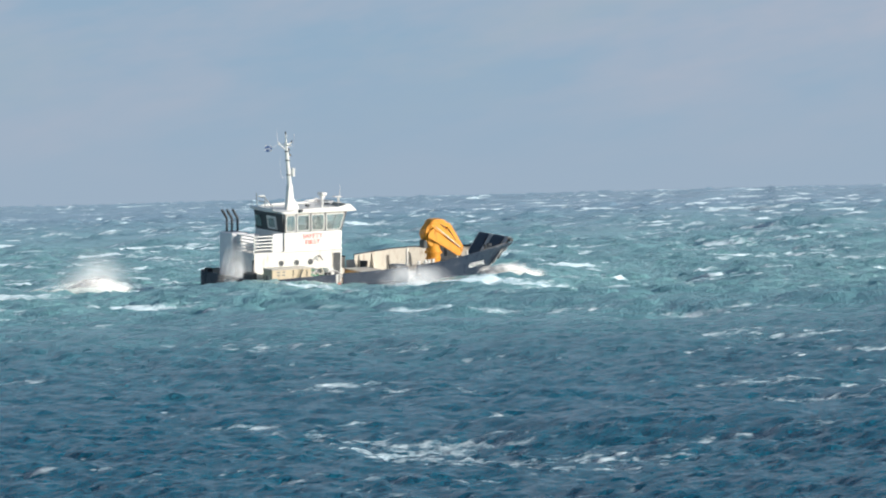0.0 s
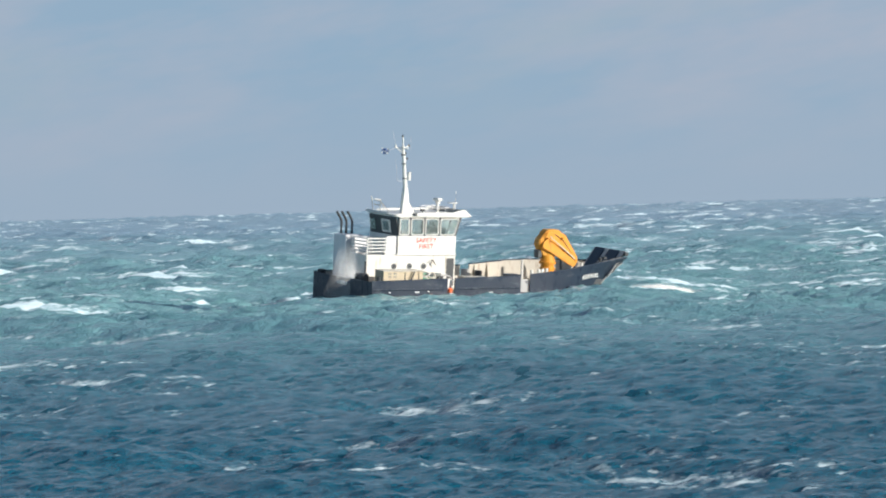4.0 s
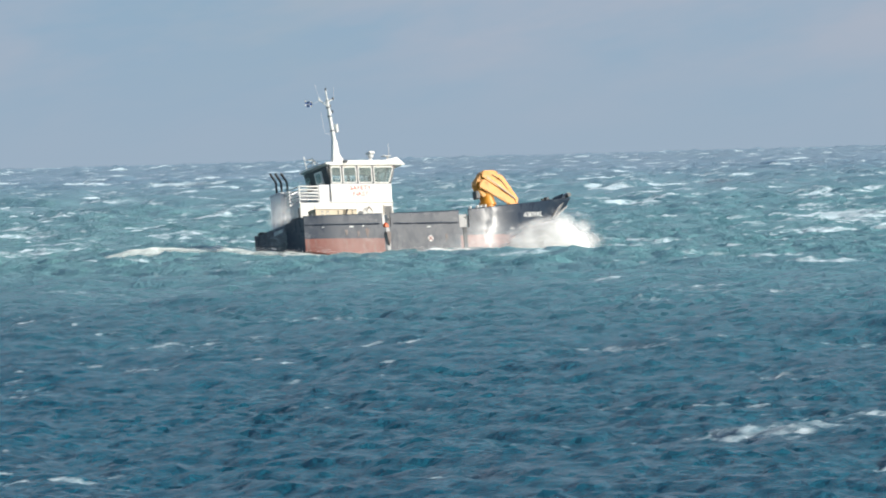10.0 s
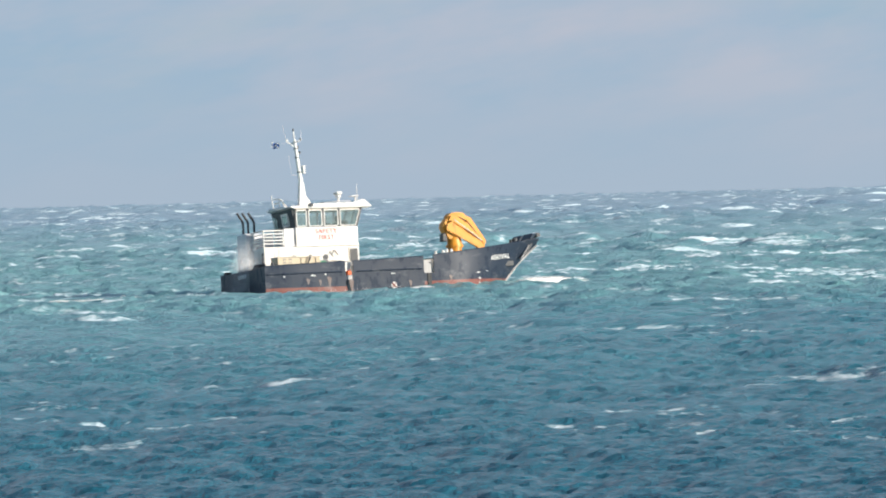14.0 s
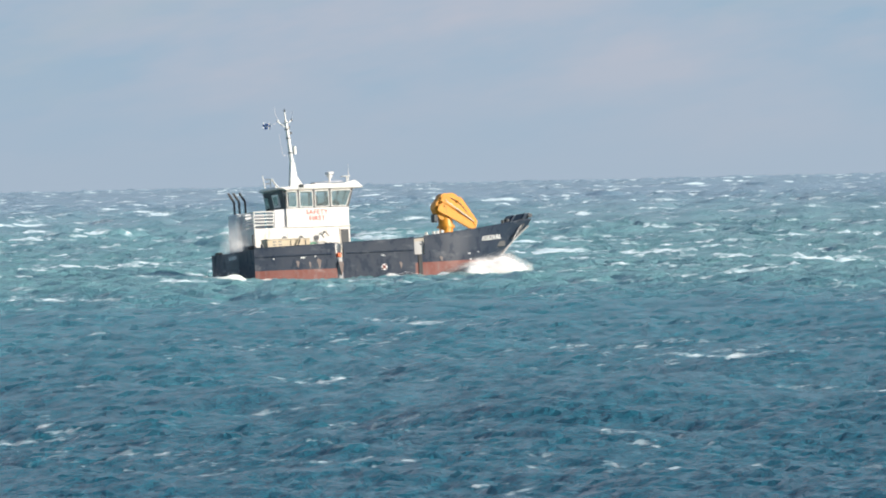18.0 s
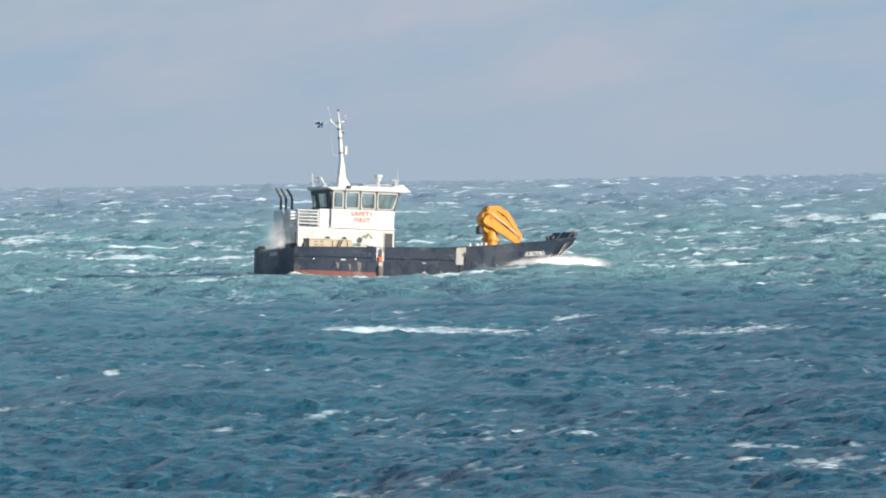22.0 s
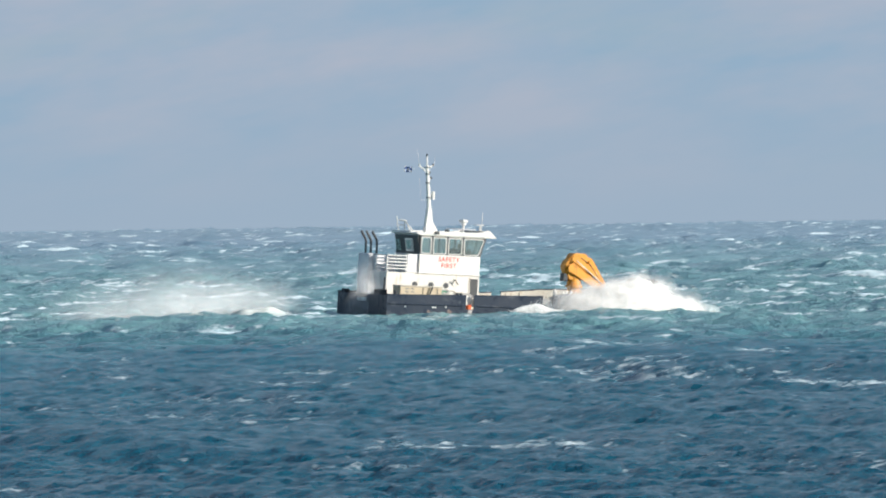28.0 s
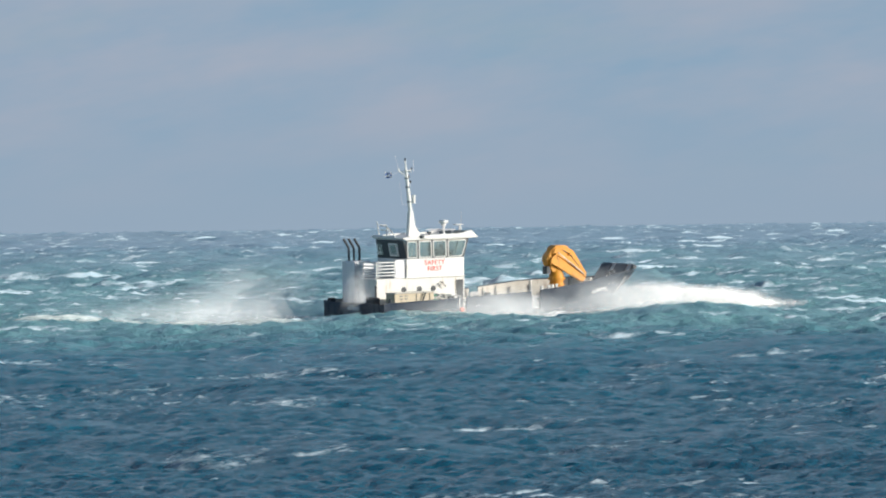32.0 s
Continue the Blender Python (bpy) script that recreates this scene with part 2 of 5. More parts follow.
def backdrop_material():
    n = Nodes("hazy_sky")
    n.tree.nodes.remove(n.bsdf)
    sep = n.node("ShaderNodeSeparateXYZ")
    n.link(n.coords, sep.inputs[0])
    tilt = n.node("ShaderNodeMapping")
    tilt.inputs["Rotation"].default_value = (0, radians(9), 0)
    n.link(n.coords, tilt.inputs["Vector"])
    n.coords = tilt.outputs[0]
    broad_tone = n.noise(0.0052, 4, 0.6, (0.6, 1.0, 1.7))
    wisp = n.noise(0.018, 4, 0.6, (0.40, 1.0, 1.4))
    mixed = n.math("ADD", n.math("MULTIPLY", broad_tone, 0.55), n.math("MULTIPLY", wisp, 0.45))
    colour = n.mix(n.ramp(mixed, 0.38, 0.62), (0.300, 0.428, 0.565), (0.424, 0.466, 0.562))
    slope = n.ramp(n.noise(0.010, 5, 0.62, (0.45, 1.0, 1.5)), 0.54, 0.72, 0.0, 0.30)
    colour = n.mix(slope, colour, (0.385, 0.470, 0.520))
    low = n.ramp(sep.outputs["Z"], 0.0, 110.0)
    colour = n.mix(low, (0.345, 0.440, 0.555), colour)
    glow = n.node("ShaderNodeEmission")
    n.link(colour, glow.inputs["Color"])
    glow.inputs["Strength"].default_value = 0.86
    n.link(glow.outputs[0], n.tree.nodes["Material Output"].inputs["Surface"])
    return n.mat


# ---- mesh helpers ----
def part(name, bm, material, parent=None, label=""):
    mesh = bpy.data.meshes.new(name)
    bm.to_mesh(mesh)
    bm.free()
    for m in material if isinstance(material, (list, tuple)) else [material]:
        mesh.materials.append(m)
    ob = new(name, mesh)
    ob.parent = parent
    if label:
        ob["label"] = label
    return ob


def box(bm, x0, x1, y0, y1, z0, z1, bevel=0.015):
    made = bmesh.ops.create_cube(bm, size=1.0, matrix=Matrix.LocRotScale(
        ((x0 + x1) / 2, (y0 + y1) / 2, (z0 + z1) / 2), None, (abs(x1 - x0), abs(y1 - y0), abs(z1 - z0))))
    if bevel:
        edges = list({e for v in made["verts"] for e in v.link_edges})
        bmesh.ops.bevel(bm, geom=edges, offset=bevel, segments=1, affect="EDGES")


def boxed(name, material, parent, dims, bevel=0.015, label=""):
    bm = bmesh.new()
    box(bm, *dims, bevel=bevel)
    return part(name, bm, material, parent, label)


def rod(bm, a, b, r0, r1=None, sides=8):
    a, b = Vector(a), Vector(b)
    turn = (b - a).to_track_quat("Z", "Y").to_matrix().to_4x4()
    bmesh.ops.create_cone(bm, cap_ends=True, segments=sides, radius1=r0, radius2=r0 if r1 is None else r1,
                          depth=(b - a).length, matrix=Matrix.Translation((a + b) / 2) @ turn)


def rodded(name, material, parent, a, b, r0, r1=None, sides=8, label=""):
    bm = bmesh.new()
    rod(bm, a, b, r0, r1, sides)
    return part(name, bm, material, parent, label)


def tube(bm, points, radius, sides=6, closed=False):
    """A pipe along a line of points, all in one skin."""
    pts = [Vector(p) for p in points]
    count, rings = len(pts), []
    for i, p in enumerate(pts):
        before = pts[i - 1] if i or closed else p
        after = pts[(i + 1) % count] if i < count - 1 or closed else p
        turn = (after - before).to_track_quat("Z", "Y").to_matrix()
        rings.append([bm.verts.new(p + turn @ Vector((radius * math.cos(a), radius * math.sin(a), 0)))
                      for a in [2 * math.pi * k / sides for k in range(sides)]])
    for i in range(count if closed else count - 1):
        a, b = rings[i], rings[(i + 1) % count]
        for k in range(sides):
            bm.faces.new((a[k], a[(k + 1) % sides], b[(k + 1) % sides], b[k]))
    if not closed:
        bm.faces.new(rings[0][::-1])
        bm.faces.new(rings[-1])
    bmesh.ops.recalc_face_normals(bm, faces=bm.faces)


def prism(bm, outline, y0, y1):
    """An outline in x and z, drawn out from y0 to y1."""
    a = [bm.verts.new((x, y0, z)) for x, z in outline]
    b = [bm.verts.new((x, y1, z)) for x, z in outline]
    bm.faces.new(a)
    bm.faces.new(b[::-1])
    for i in range(len(outline)):
        j = (i + 1) % len(outline)
        bm.faces.new((a[j], a[i], b[i], b[j]))
    bmesh.ops.recalc_face_normals(bm, faces=bm.faces)


def lettering(name, words, size, material, parent, m, spacing=1.0, label=""):
    curve = bpy.data.curves.new(name, "FONT")
    curve.body, curve.size, curve.extrude, curve.align_x, curve.align_y = words, size, 0.006, "CENTER", "CENTER"
    curve.space_character, curve.offset = spacing, 0.006
    holder = bpy.data.objects.new(name, curve)
    scene.collection.objects.link(holder)
    mesh = bpy.data.meshes.new_from_object(holder)
    bpy.data.objects.remove(holder)
    mesh.materials.append(material)
    ob = new(name, mesh)
    ob.parent, ob.matrix_local = parent, m
    if label:
        ob["label"] = label
    return ob


def smooth_step(a, b, v):
    u = np.clip((np.asarray(v, float) - a) / (b - a), 0, 1)
    return u * u * (3 - 2 * u)


# ---- the sea ----
# long swells along the boat's line: number of waves in 330 m, height, phase
SWELLS = [(1, 0.194, 0.03), (2, 0.039, -0.85), (3, 0.086, -2.81), (4, 0.128, 1.4), (5, 0.037, 0.71), (6, 0.03, -0.91), (7, 0.158, -1.7), (8, 0.112, -2.37), (9, 0.078, 2.67), (10, 0.102, 1.71), (11, 0.104, -0.02), (12, 0.052, -0.52), (13, 0.082, -2.22), (14, 0.024, -1.72), (15, 0.075, 0.56), (16, 0.041, 1.48), (17, 0.016, -2.17), (18, 0.059, 2.72), (19, 0.079, -3.09), (20, 0.051, 1.32), (21, 0.061, 0.48), (22, 0.072, -0.58), (23, 0.06, -0.76), (25, 0.036, -0.32), (26, 0.027, -0.06)]
SWELL_MEAN = 0.11


def swell(s):
    h = np.full_like(s, SWELL_MEAN)
    for k, a, p in SWELLS:
        h += a * np.cos(2 * math.pi * k * (s + 45.0) / 330.0 + p)
    return h - 0.95 * np.exp(-((s - 14.5) / 6.0) ** 2)


def wave_tile(size, count, longest, shortest, height, wind, spread, seed, chop, steep=3.6):
    """A repeating square of wind waves: heights, sideways shifts and breaking crests."""
    rng = np.random.default_rng(seed)
    k1 = np.fft.fftfreq(count, size / count) * 2 * math.pi
    kx, ky = np.meshgrid(k1, k1, indexing="ij")
    k = np.hypot(kx, ky)
    k[0, 0] = 1.0
    along = (kx * math.cos(wind) + ky * math.sin(wind)) / k
    band = np.exp(-((2 * math.pi / longest) / k) ** 2 * 1.2 - (k * shortest / (2 * math.pi)) ** 2)
    power = band / k ** steep * np.abs(along) ** spread
    power[0, 0] = 0
    h = np.sqrt(power) * (rng.normal(size=k.shape) + 1j * rng.normal(size=k.shape))
    z = np.fft.ifft2(h).real
    h *= height / z.std()
    z = np.fft.ifft2(h).real
    dx = np.fft.ifft2(-1j * kx / k * h).real * chop
    dy = np.fft.ifft2(-1j * ky / k * h).real * chop
    step = size / count
    jxx = 1 + (np.roll(dx, -1, 0) - np.roll(dx, 1, 0)) / (2 * step)
    jyy = 1 + (np.roll(dy, -1, 1) - np.roll(dy, 1, 1)) / (2 * step)
    jxy = (np.roll(dx, -1, 1) - np.roll(dx, 1, 1)) / (2 * step)
    fold = jxx * jyy - jxy ** 2
    level = np.quantile(fold, 0.05)
    crest = np.clip((level + 0.22 - fold) / 0.5, 0, 1.4)
    foam = crest.copy()
    for i in range(1, 9):                      # foam left behind the moving crests
        foam = np.maximum(foam, np.roll(crest, i, 0) * 0.88 ** i)
    return size, count, z, dx, dy, foam


def sample(field, size, count, x, y):
    u, v = (x / size) % 1.0 * count, (y / size) % 1.0 * count
    i, j = np.floor(u).astype(int), np.floor(v).astype(int)
    a, b = u - i, v - j
    i, j = i % count, j % count
    i1, j1 = (i + 1) % count, (j + 1) % count
    return field[i, j] * (1 - a) * (1 - b) + field[i1, j] * a * (1 - b) + field[i, j1] * (1 - a) * b + field[i1, j1] * a * b


CHOP = wave_tile(96.0, 640, 3.6, 0.36, 0.070, math.radians(205), 1.8, 4, 1.2, 3.1)
SEAS = wave_tile(520.0, 800, 30.0, 2.4, 0.40, math.radians(200), 2.5, 9, 1.15)


def sea_band(y0, y1, dy, x0, x1, dx, lap):
    x, y = np.meshgrid(np.arange(x0, x1, dx), np.arange(y0, y1 + dy * 0.5, dy), indexing="ij")
    shape = x.shape
    x, y = x.ravel(), y.ravel()
    near_boat = np.exp(-((y - DIST + 2) / 24.0) ** 2)
    calm = (1 - 0.2 * near_boat) * (1 + 0.75 * smooth_step(300, 460, y) + 1.2 * smooth_step(600, 1200, y))
    line = smooth_step(DIST - 34, DIST - 12, y) * (1 - smooth_step(DIST + 25, DIST + 120, y))
    seas = (1 - 0.85 * line) * (0.40 + 0.52 * smooth_step(520, 900, y) + 0.5 * smooth_step(1500, 2600, y))
    s1, s2 = CHOP, SEAS
    z = swell(x) * line
    z += sample(s2[2], s2[0], s2[1], x, y) * seas
    foam = sample(s2[5], s2[0], s2[1], x, y) * (0.62 + 0.95 * smooth_step(330, 600, y))
    gust = smooth_step(-0.25, 0.55, sample(s2[2], s2[0], s2[1], x * 0.8 + 170.0, y * 0.45 + 60.0))     # crests break in groups
    # the larger breakers, few and far between
    breaker = np.clip(sample(s2[5], s2[0], s2[1], x * 0.62 + 41.0, y * 0.40 + 87.0) - 0.33, 0, 1) * 2.4
    foam = np.maximum(foam, breaker * (0.35 + 0.65 * smooth_step(320, 470, y)))
    ox = sample(s2[3], s2[0], s2[1], x, y) * seas
    oy = sample(s2[4], s2[0], s2[1], x, y) * seas
    if lap:                                    # its near edge dives under the band before it
        z -= (0.4 + y0 / 700.0) * (1 - smooth_step(y0, y0 + lap, y))
    # steep chop over the deep water, finer ripples towards the shore
    for fine, weight in ((1.0, smooth_step(270, 380, y)), (2.1, 1 - smooth_step(270, 380, y))):
        u, v = x * fine + 31 * (fine > 1), y * fine
        z += sample(s1[2], s1[0], s1[1], u, v) * calm * weight / fine ** 0.7
        ox += sample(s1[3], s1[0], s1[1], u, v) * calm * weight / fine
        oy += sample(s1[4], s1[0], s1[1], u, v) * calm * weight / fine
        foam = foam + sample(s1[5], s1[0], s1[1], u, v) * weight * (0.28 + 0.46 * gust)
    return np.stack([x + ox, y + oy, z], 1), foam, shape


def build_sea():
    verts, foams, quads, base = [], [], [], 0
    for spec in ((106, 182, 0.30, -30, 252, 0.20, 0), (174, 302, 0.45, -45, 268, 0.30, 5),
                 (290, 482, 0.5, -65, 290, 0.46, 8), (464, 802, 1.0, -100, 325, 0.8, 11),
                 (766, 1805, 3.0, -215, 440, 2.0, 22), (1730, 4930, 10.0, -580, 800, 6.0, 50)):
        v, f, (nx, ny) = sea_band(*spec)
        i = np.arange(nx * ny).reshape(nx, ny)
        quads.append(np.stack([i[:-1, :-1], i[1:, :-1], i[1:, 1:], i[:-1, 1:]], -1).reshape(-1, 4) + base)
        verts.append(v)
        foams.append(f)
        base += len(v)
    # the open sea all round, outside the shore's view
    for x0, x1, y0, y1 in ((-4000, 5000, -3000, 108), (-4000, -25, 108, 182), (250, 5000, 108, 182), (-4000, -42, 180, 302),
                           (266, 5000, 180, 302), (-4000, -62, 300, 482), (288, 5000, 300, 482), (-4000, -97, 480, 802),
                           (322, 5000, 480, 802), (-4000, -210, 800, 1805), (436, 5000, 800, 1805),
                           (-4000, -575, 1800, 4950), (792, 5000, 1800, 4950)):
        verts.append(np.array([(x0, y0, -0.3), (x1, y0, -0.3), (x1, y1, -0.3), (x0, y1, -0.3)], float))
        foams.append(np.zeros(4))
        quads.append(np.array([[0, 1, 2, 3]]) + base)
        base += 4
    verts, foams, quads = np.concatenate(verts), np.concatenate(foams), np.concatenate(quads)
    mesh = bpy.data.meshes.new("sea")
    mesh.vertices.add(len(verts))
    mesh.vertices.foreach_set("co", verts.astype(np.float32).ravel())
    mesh.loops.add(quads.size)
    mesh.loops.foreach_set("vertex_index", quads.astype(np.int32).ravel())
    mesh.polygons.add(len(quads))
    mesh.polygons.foreach_set("loop_start", np.arange(0, quads.size, 4, dtype=np.int32))
    mesh.polygons.foreach_set("use_smooth", np.ones(len(quads), dtype=bool))
    mesh.update()
    layer = mesh.attributes.new("foam", "FLOAT", "POINT")
    layer.data.foreach_set("value", foams.astype(np.float32))
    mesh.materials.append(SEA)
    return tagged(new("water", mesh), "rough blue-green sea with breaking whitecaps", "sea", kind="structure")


sea = build_sea()

bm = bmesh.new()
ring = [[bm.verts.new((4940 * math.sin(a), 4940 * math.cos(a), z)) for z in (-12, 850)] for a in [2 * math.pi * k / 96 for k in range(96)]]
for a, c in zip(ring, ring[1:] + ring[:1]):
    bm.faces.new((a[0], c[0], c[1], a[1]))
backdrop = part("backdrop", bm, backdrop_material())
tagged(backdrop, "pale blue-grey haze with faint far hillsides", "haze", kind="structure")

# ---- the workboat: x forward from the transom, y to port, z up from the mean waterline ----
def hull_half(x):
    return 3.75 - 1.55 * float(smooth_step(12.2, 20.5, x)) - 0.12 * float(smooth_step(1.5, 0.0, x))


def sheer(x):
    return 1.42 + 0.030 * x + 0.0 if x < 10 else 1.72 + 0.088 * (x - 10) + 0.003 * (x - 10) ** 2


def keel(x):
    return float(np.interp(x, (0, 1.2, 3.4, 13.2, 14.5, 16.6, 17.7, 18.95), (-1.0, -1.25, -1.9, -1.9, -1.2, 0.1, 1.25, 2.35)))


def boot(x):
    if x < 5.3:
        return 0.08
    return -0.8 if x < 10.45 else 0.24 + 0.02 * (x - 10.45)


DECK_Z = 0.76
STATIONS = [0, 0.4, 1.2, 2.2, 3.4, 4.4, 5.299, 5.301, 6.5, 8, 9.4, 10.449, 10.451, 11.4, 12.3, 13.2, 13.9, 14.5, 15.2,
            15.9, 16.6, 17.2, 17.7, 18.2, 18.6, 18.95]


def hull_y(x, z):
    """Half breadth at a height: full sides amidships, flared bow, tucked chine."""
    flare = float(smooth_step(12.0, 18.0, x)) * 0.30
    u = max(0.0, min(1.0, (z - keel(x)) / (sheer(x) - keel(x))))
    chine = 0.16 * (1 - min(1.0, u / 0.16))
    return hull_half(x) * (1 - flare * (1 - u) - chine)


def hull_levels(x, lower):
    top, line, k = min(DECK_Z, sheer(x) - 0.03), boot(x), keel(x)
    if line < k + 0.1:
        line = min(k + 0.1, top - 0.02)
    if x > 16.4:
        line, top = max(line, k + 0.04), max(top, k + 0.10)
    if lower:
        return [line + (k + 0.32 * (line - k) - line) * i / 3 for i in range(4)] + [k + 0.001]
    return [top + (line - top) * i / 4 for i in range(5)]


def hull_shell(lower):
    bm = bmesh.new()
    for side in (-1, 1):
        rows = [[bm.verts.new((x, side * hull_y(x, z), z)) for z in hull_levels(x, lower)] for x in STATIONS]
        for a, b in zip(rows, rows[1:]):
            for i in range(len(a) - 1):
                bm.faces.new((a[i], b[i], b[i + 1], a[i + 1]))
        if lower:
            keels = [bm.verts.new((x, 0, keel(x))) for x in STATIONS]
            for i in range(len(rows) - 1):
                bm.faces.new((rows[i][-1], rows[i + 1][-1], keels[i + 1], keels[i]))
    levels = [] if lower else hull_levels(0, False) + hull_levels(0, True)[1:]
    for z0, z1 in zip(levels, levels[1:]):
        bm.faces.new([bm.verts.new((0, y, z)) for y, z in ((-hull_y(0, z0), z0), (hull_y(0, z0), z0), (hull_y(0, z1), z1), (-hull_y(0, z1), z1))])
    bmesh.ops.remove_doubles(bm, verts=bm.verts, dist=0.0005)
    bmesh.ops.recalc_face_normals(bm, faces=bm.faces)
    return bm


def rail_top(x, side):
    """The bulwark's top; the port one is cut down towards the bow."""
    return sheer(x) if side < 0 else min(sheer(x), 2.14 + 0.02 * (x - 14.0))


def bulwark_run(x0, x1, side):
    """One run of bulwark plate, black outside and rusty cream inside."""
    bm = bmesh.new()
    count = max(2, int((x1 - x0) / 0.7))
    rows = []
    for i in range(count + 1):
        x = x0 + (x1 - x0) * i / count
        z0, z1 = max(DECK_Z - 0.01, keel(x) + 0.09), rail_top(x, side)
        rows.append([bm.verts.new((x, side * (hull_y(x, z) - t), z)) for z, t in ((z0, 0), (z1, 0), (z1, 0.09), (z0, 0.09))])
    for a, b in zip(rows, rows[1:]):
        for i in range(4):
            f = bm.faces.new((a[i], b[i], b[(i + 1) % 4], a[(i + 1) % 4]))
            f.material_index = 1 if i == 2 else 0
    bm.faces.new(rows[0])
    bm.faces.new(rows[-1][::-1])
    bmesh.ops.recalc_face_normals(bm, faces=bm.faces)
    return bm


def cap_rail(x0, x1, side):
    bm = bmesh.new()
    count = max(2, int((x1 - x0) / 1.2))
    pts = [(x, side * (hull_y(x, rail_top(x, side)) - 0.045), rail_top(x, side) + 0.02) for x in [x0 + (x1 - x0) * i / count for i in range(count + 1)]]
    tube(bm, pts, 0.05)
    return bm


boat = tagged(new("workboat"), "black-hulled workboat with white wheelhouse and yellow crane in heavy seas", "boat")


def faired(ob):
    """Smooth over the plates, sharp at the corners."""
    ob.data.polygons.foreach_set("use_smooth", [True] * len(ob.data.polygons))
    ob.data.set_sharp_from_angle(angle=radians(28))
    return ob


hull = faired(part("hull", hull_shell(False), BLACK, boat, "scuffed wet black topsides"))
faired(part("bottom", hull_shell(True), RED, boat, "faded red antifouling paint with wear"))

for side in (-1, 1):
    for x0, x1 in ((0.0, 5.25), (5.78, 10.45), (11.12, 18.9)):
        run = faired(part("bulwark", bulwark_run(x0, x1, side), [BLACK, CREAM], boat, "black bulwark with rusty cream inner face"))
        part("cap_rail", cap_rail(x0, x1, side), BLACK, run)
        x = x0 + 0.35
        while x < x1 - 0.3 and x < 12.9:
            bm = bmesh.new()
            y = hull_y(x, sheer(x)) - 0.09
            prism(bm, [(0, DECK_Z), (0.34, DECK_Z), (0.06, sheer(x) - 0.06), (0, sheer(x) - 0.06)], -0.02, 0.02)
            bmesh.ops.rotate(bm, cent=(0, 0, 0), matrix=Matrix.Rotation(radians(90 * side * -1), 3, "Z"), verts=bm.verts)
            bmesh.ops.translate(bm, vec=(x, side * y, 0), verts=bm.verts)
            part("bulwark_stay", bm, CREAM, run)
            x += 0.93
bm = bmesh.new()
box(bm, 0.0, 0.09, -3.55, 3.55, DECK_Z - 0.01, sheer(0), 0.01)
part("transom_bulwark", bm, [BLACK], boat)
bm = bmesh.new()
edge = []
for x in (0.08, 1.2, 4, 8, 12.2, 13.2, 14.2, 15.2, 16.2, 17.0):
    z = DECK_Z + 0.75 * float(smooth_step(13.0, 18.0, x))
    y = hull_y(x, z) - 0.06
    edge.append([bm.verts.new((x, s * y, z - d)) for s, d in ((-1, 0), (1, 0), (1, 0.08), (-1, 0.08))])
for a, c in zip(edge, edge[1:]):
    for k in range(4):
        bm.faces.new((a[k], c[k], c[(k + 1) % 4], a[(k + 1) % 4]))
bm.faces.new(edge[0])
bm.faces.new(edge[-1][::-1])
bmesh.ops.recalc_face_normals(bm, faces=bm.faces)
part("deck", bm, DECK, boat, "wet rusty beige steel deck")

# rubbing strakes, slots and marks along the side
for side in (-1, 1):
    bm = bmesh.new()
    tube(bm, [(x, side * (hull_y(x, 0.9) + 0.02), 0.92 + 0.01 * x) for x in (0.1, 1.2, 2.5, 5.0)], 0.05)
    part("rubbing_strake", bm, BLACK, boat)
    bm = bmesh.new()
    tube(bm, [(x, side * (hull_y(x, 0.9) + 0.02), 0.92 + 0.01 * x) for x in (6.0, 8.2, 10.3)], 0.05)
    part("rubbing_strake", bm, BLACK, boat)
    for x in (5.52, 10.78):
        bm = bmesh.new()
        box(bm, x - 0.15, x + 0.15, side * 3.70 - 0.09, side * 3.70 + 0.09, -0.7, DECK_Z - 0.02, 0.04)
        part("fender_slot", bm, GATE if x < 8 else RUBBER, boat, "salted grey fender below a bulwark gap" if x < 8 else "dark fender below a bulwark gap")
for x, z, w, h, m in ((3.1, 0.80, 0.30, 0.07, LETTER_WHITE), (8.35, 0.78, 0.26, 0.05, LETTER_WHITE), (3.9, 0.85, 0.10, 0.08, LETTER_WHITE),
                      (14.2, 0.72, 0.22, 0.05, LETTER_WHITE), (14.9, 0.80, 0.14, 0.05, LETTER_WHITE), (1.2, 0.78, 0.12, 0.06, LETTER_WHITE),
                      (14.3, 0.36, 0.12, 0.08, LETTER_WHITE), (14.3, 0.10, 0.10, 0.08, LETTER_WHITE), (14.25, -0.12, 0.10, 0.08, LETTER_WHITE)):
    y = -hull_y(x, z)
    bm = bmesh.new()
    box(bm, x - w / 2, x + w / 2, y - 0.03, y + 0.05, z - h / 2, z + h / 2, 0.01)
    part("hull_mark", bm, m, boat)
for y, w in ((0.62, 0.16), (0.36, 0.20), (0.08, 0.18), (-0.20, 0.20), (-0.48, 0.16)):
    boxed("hull_mark", LETTER_WHITE, boat, (-0.02, 0.03, y - w / 2, y + w / 2, 0.98, 1.20), 0.005, "white bar of worn lettering")
SALT = painted("salt_and_rust_streak", (0.19, 0.155, 0.145), (0.12, 0.06, 0.045), 0.8, 0.6)
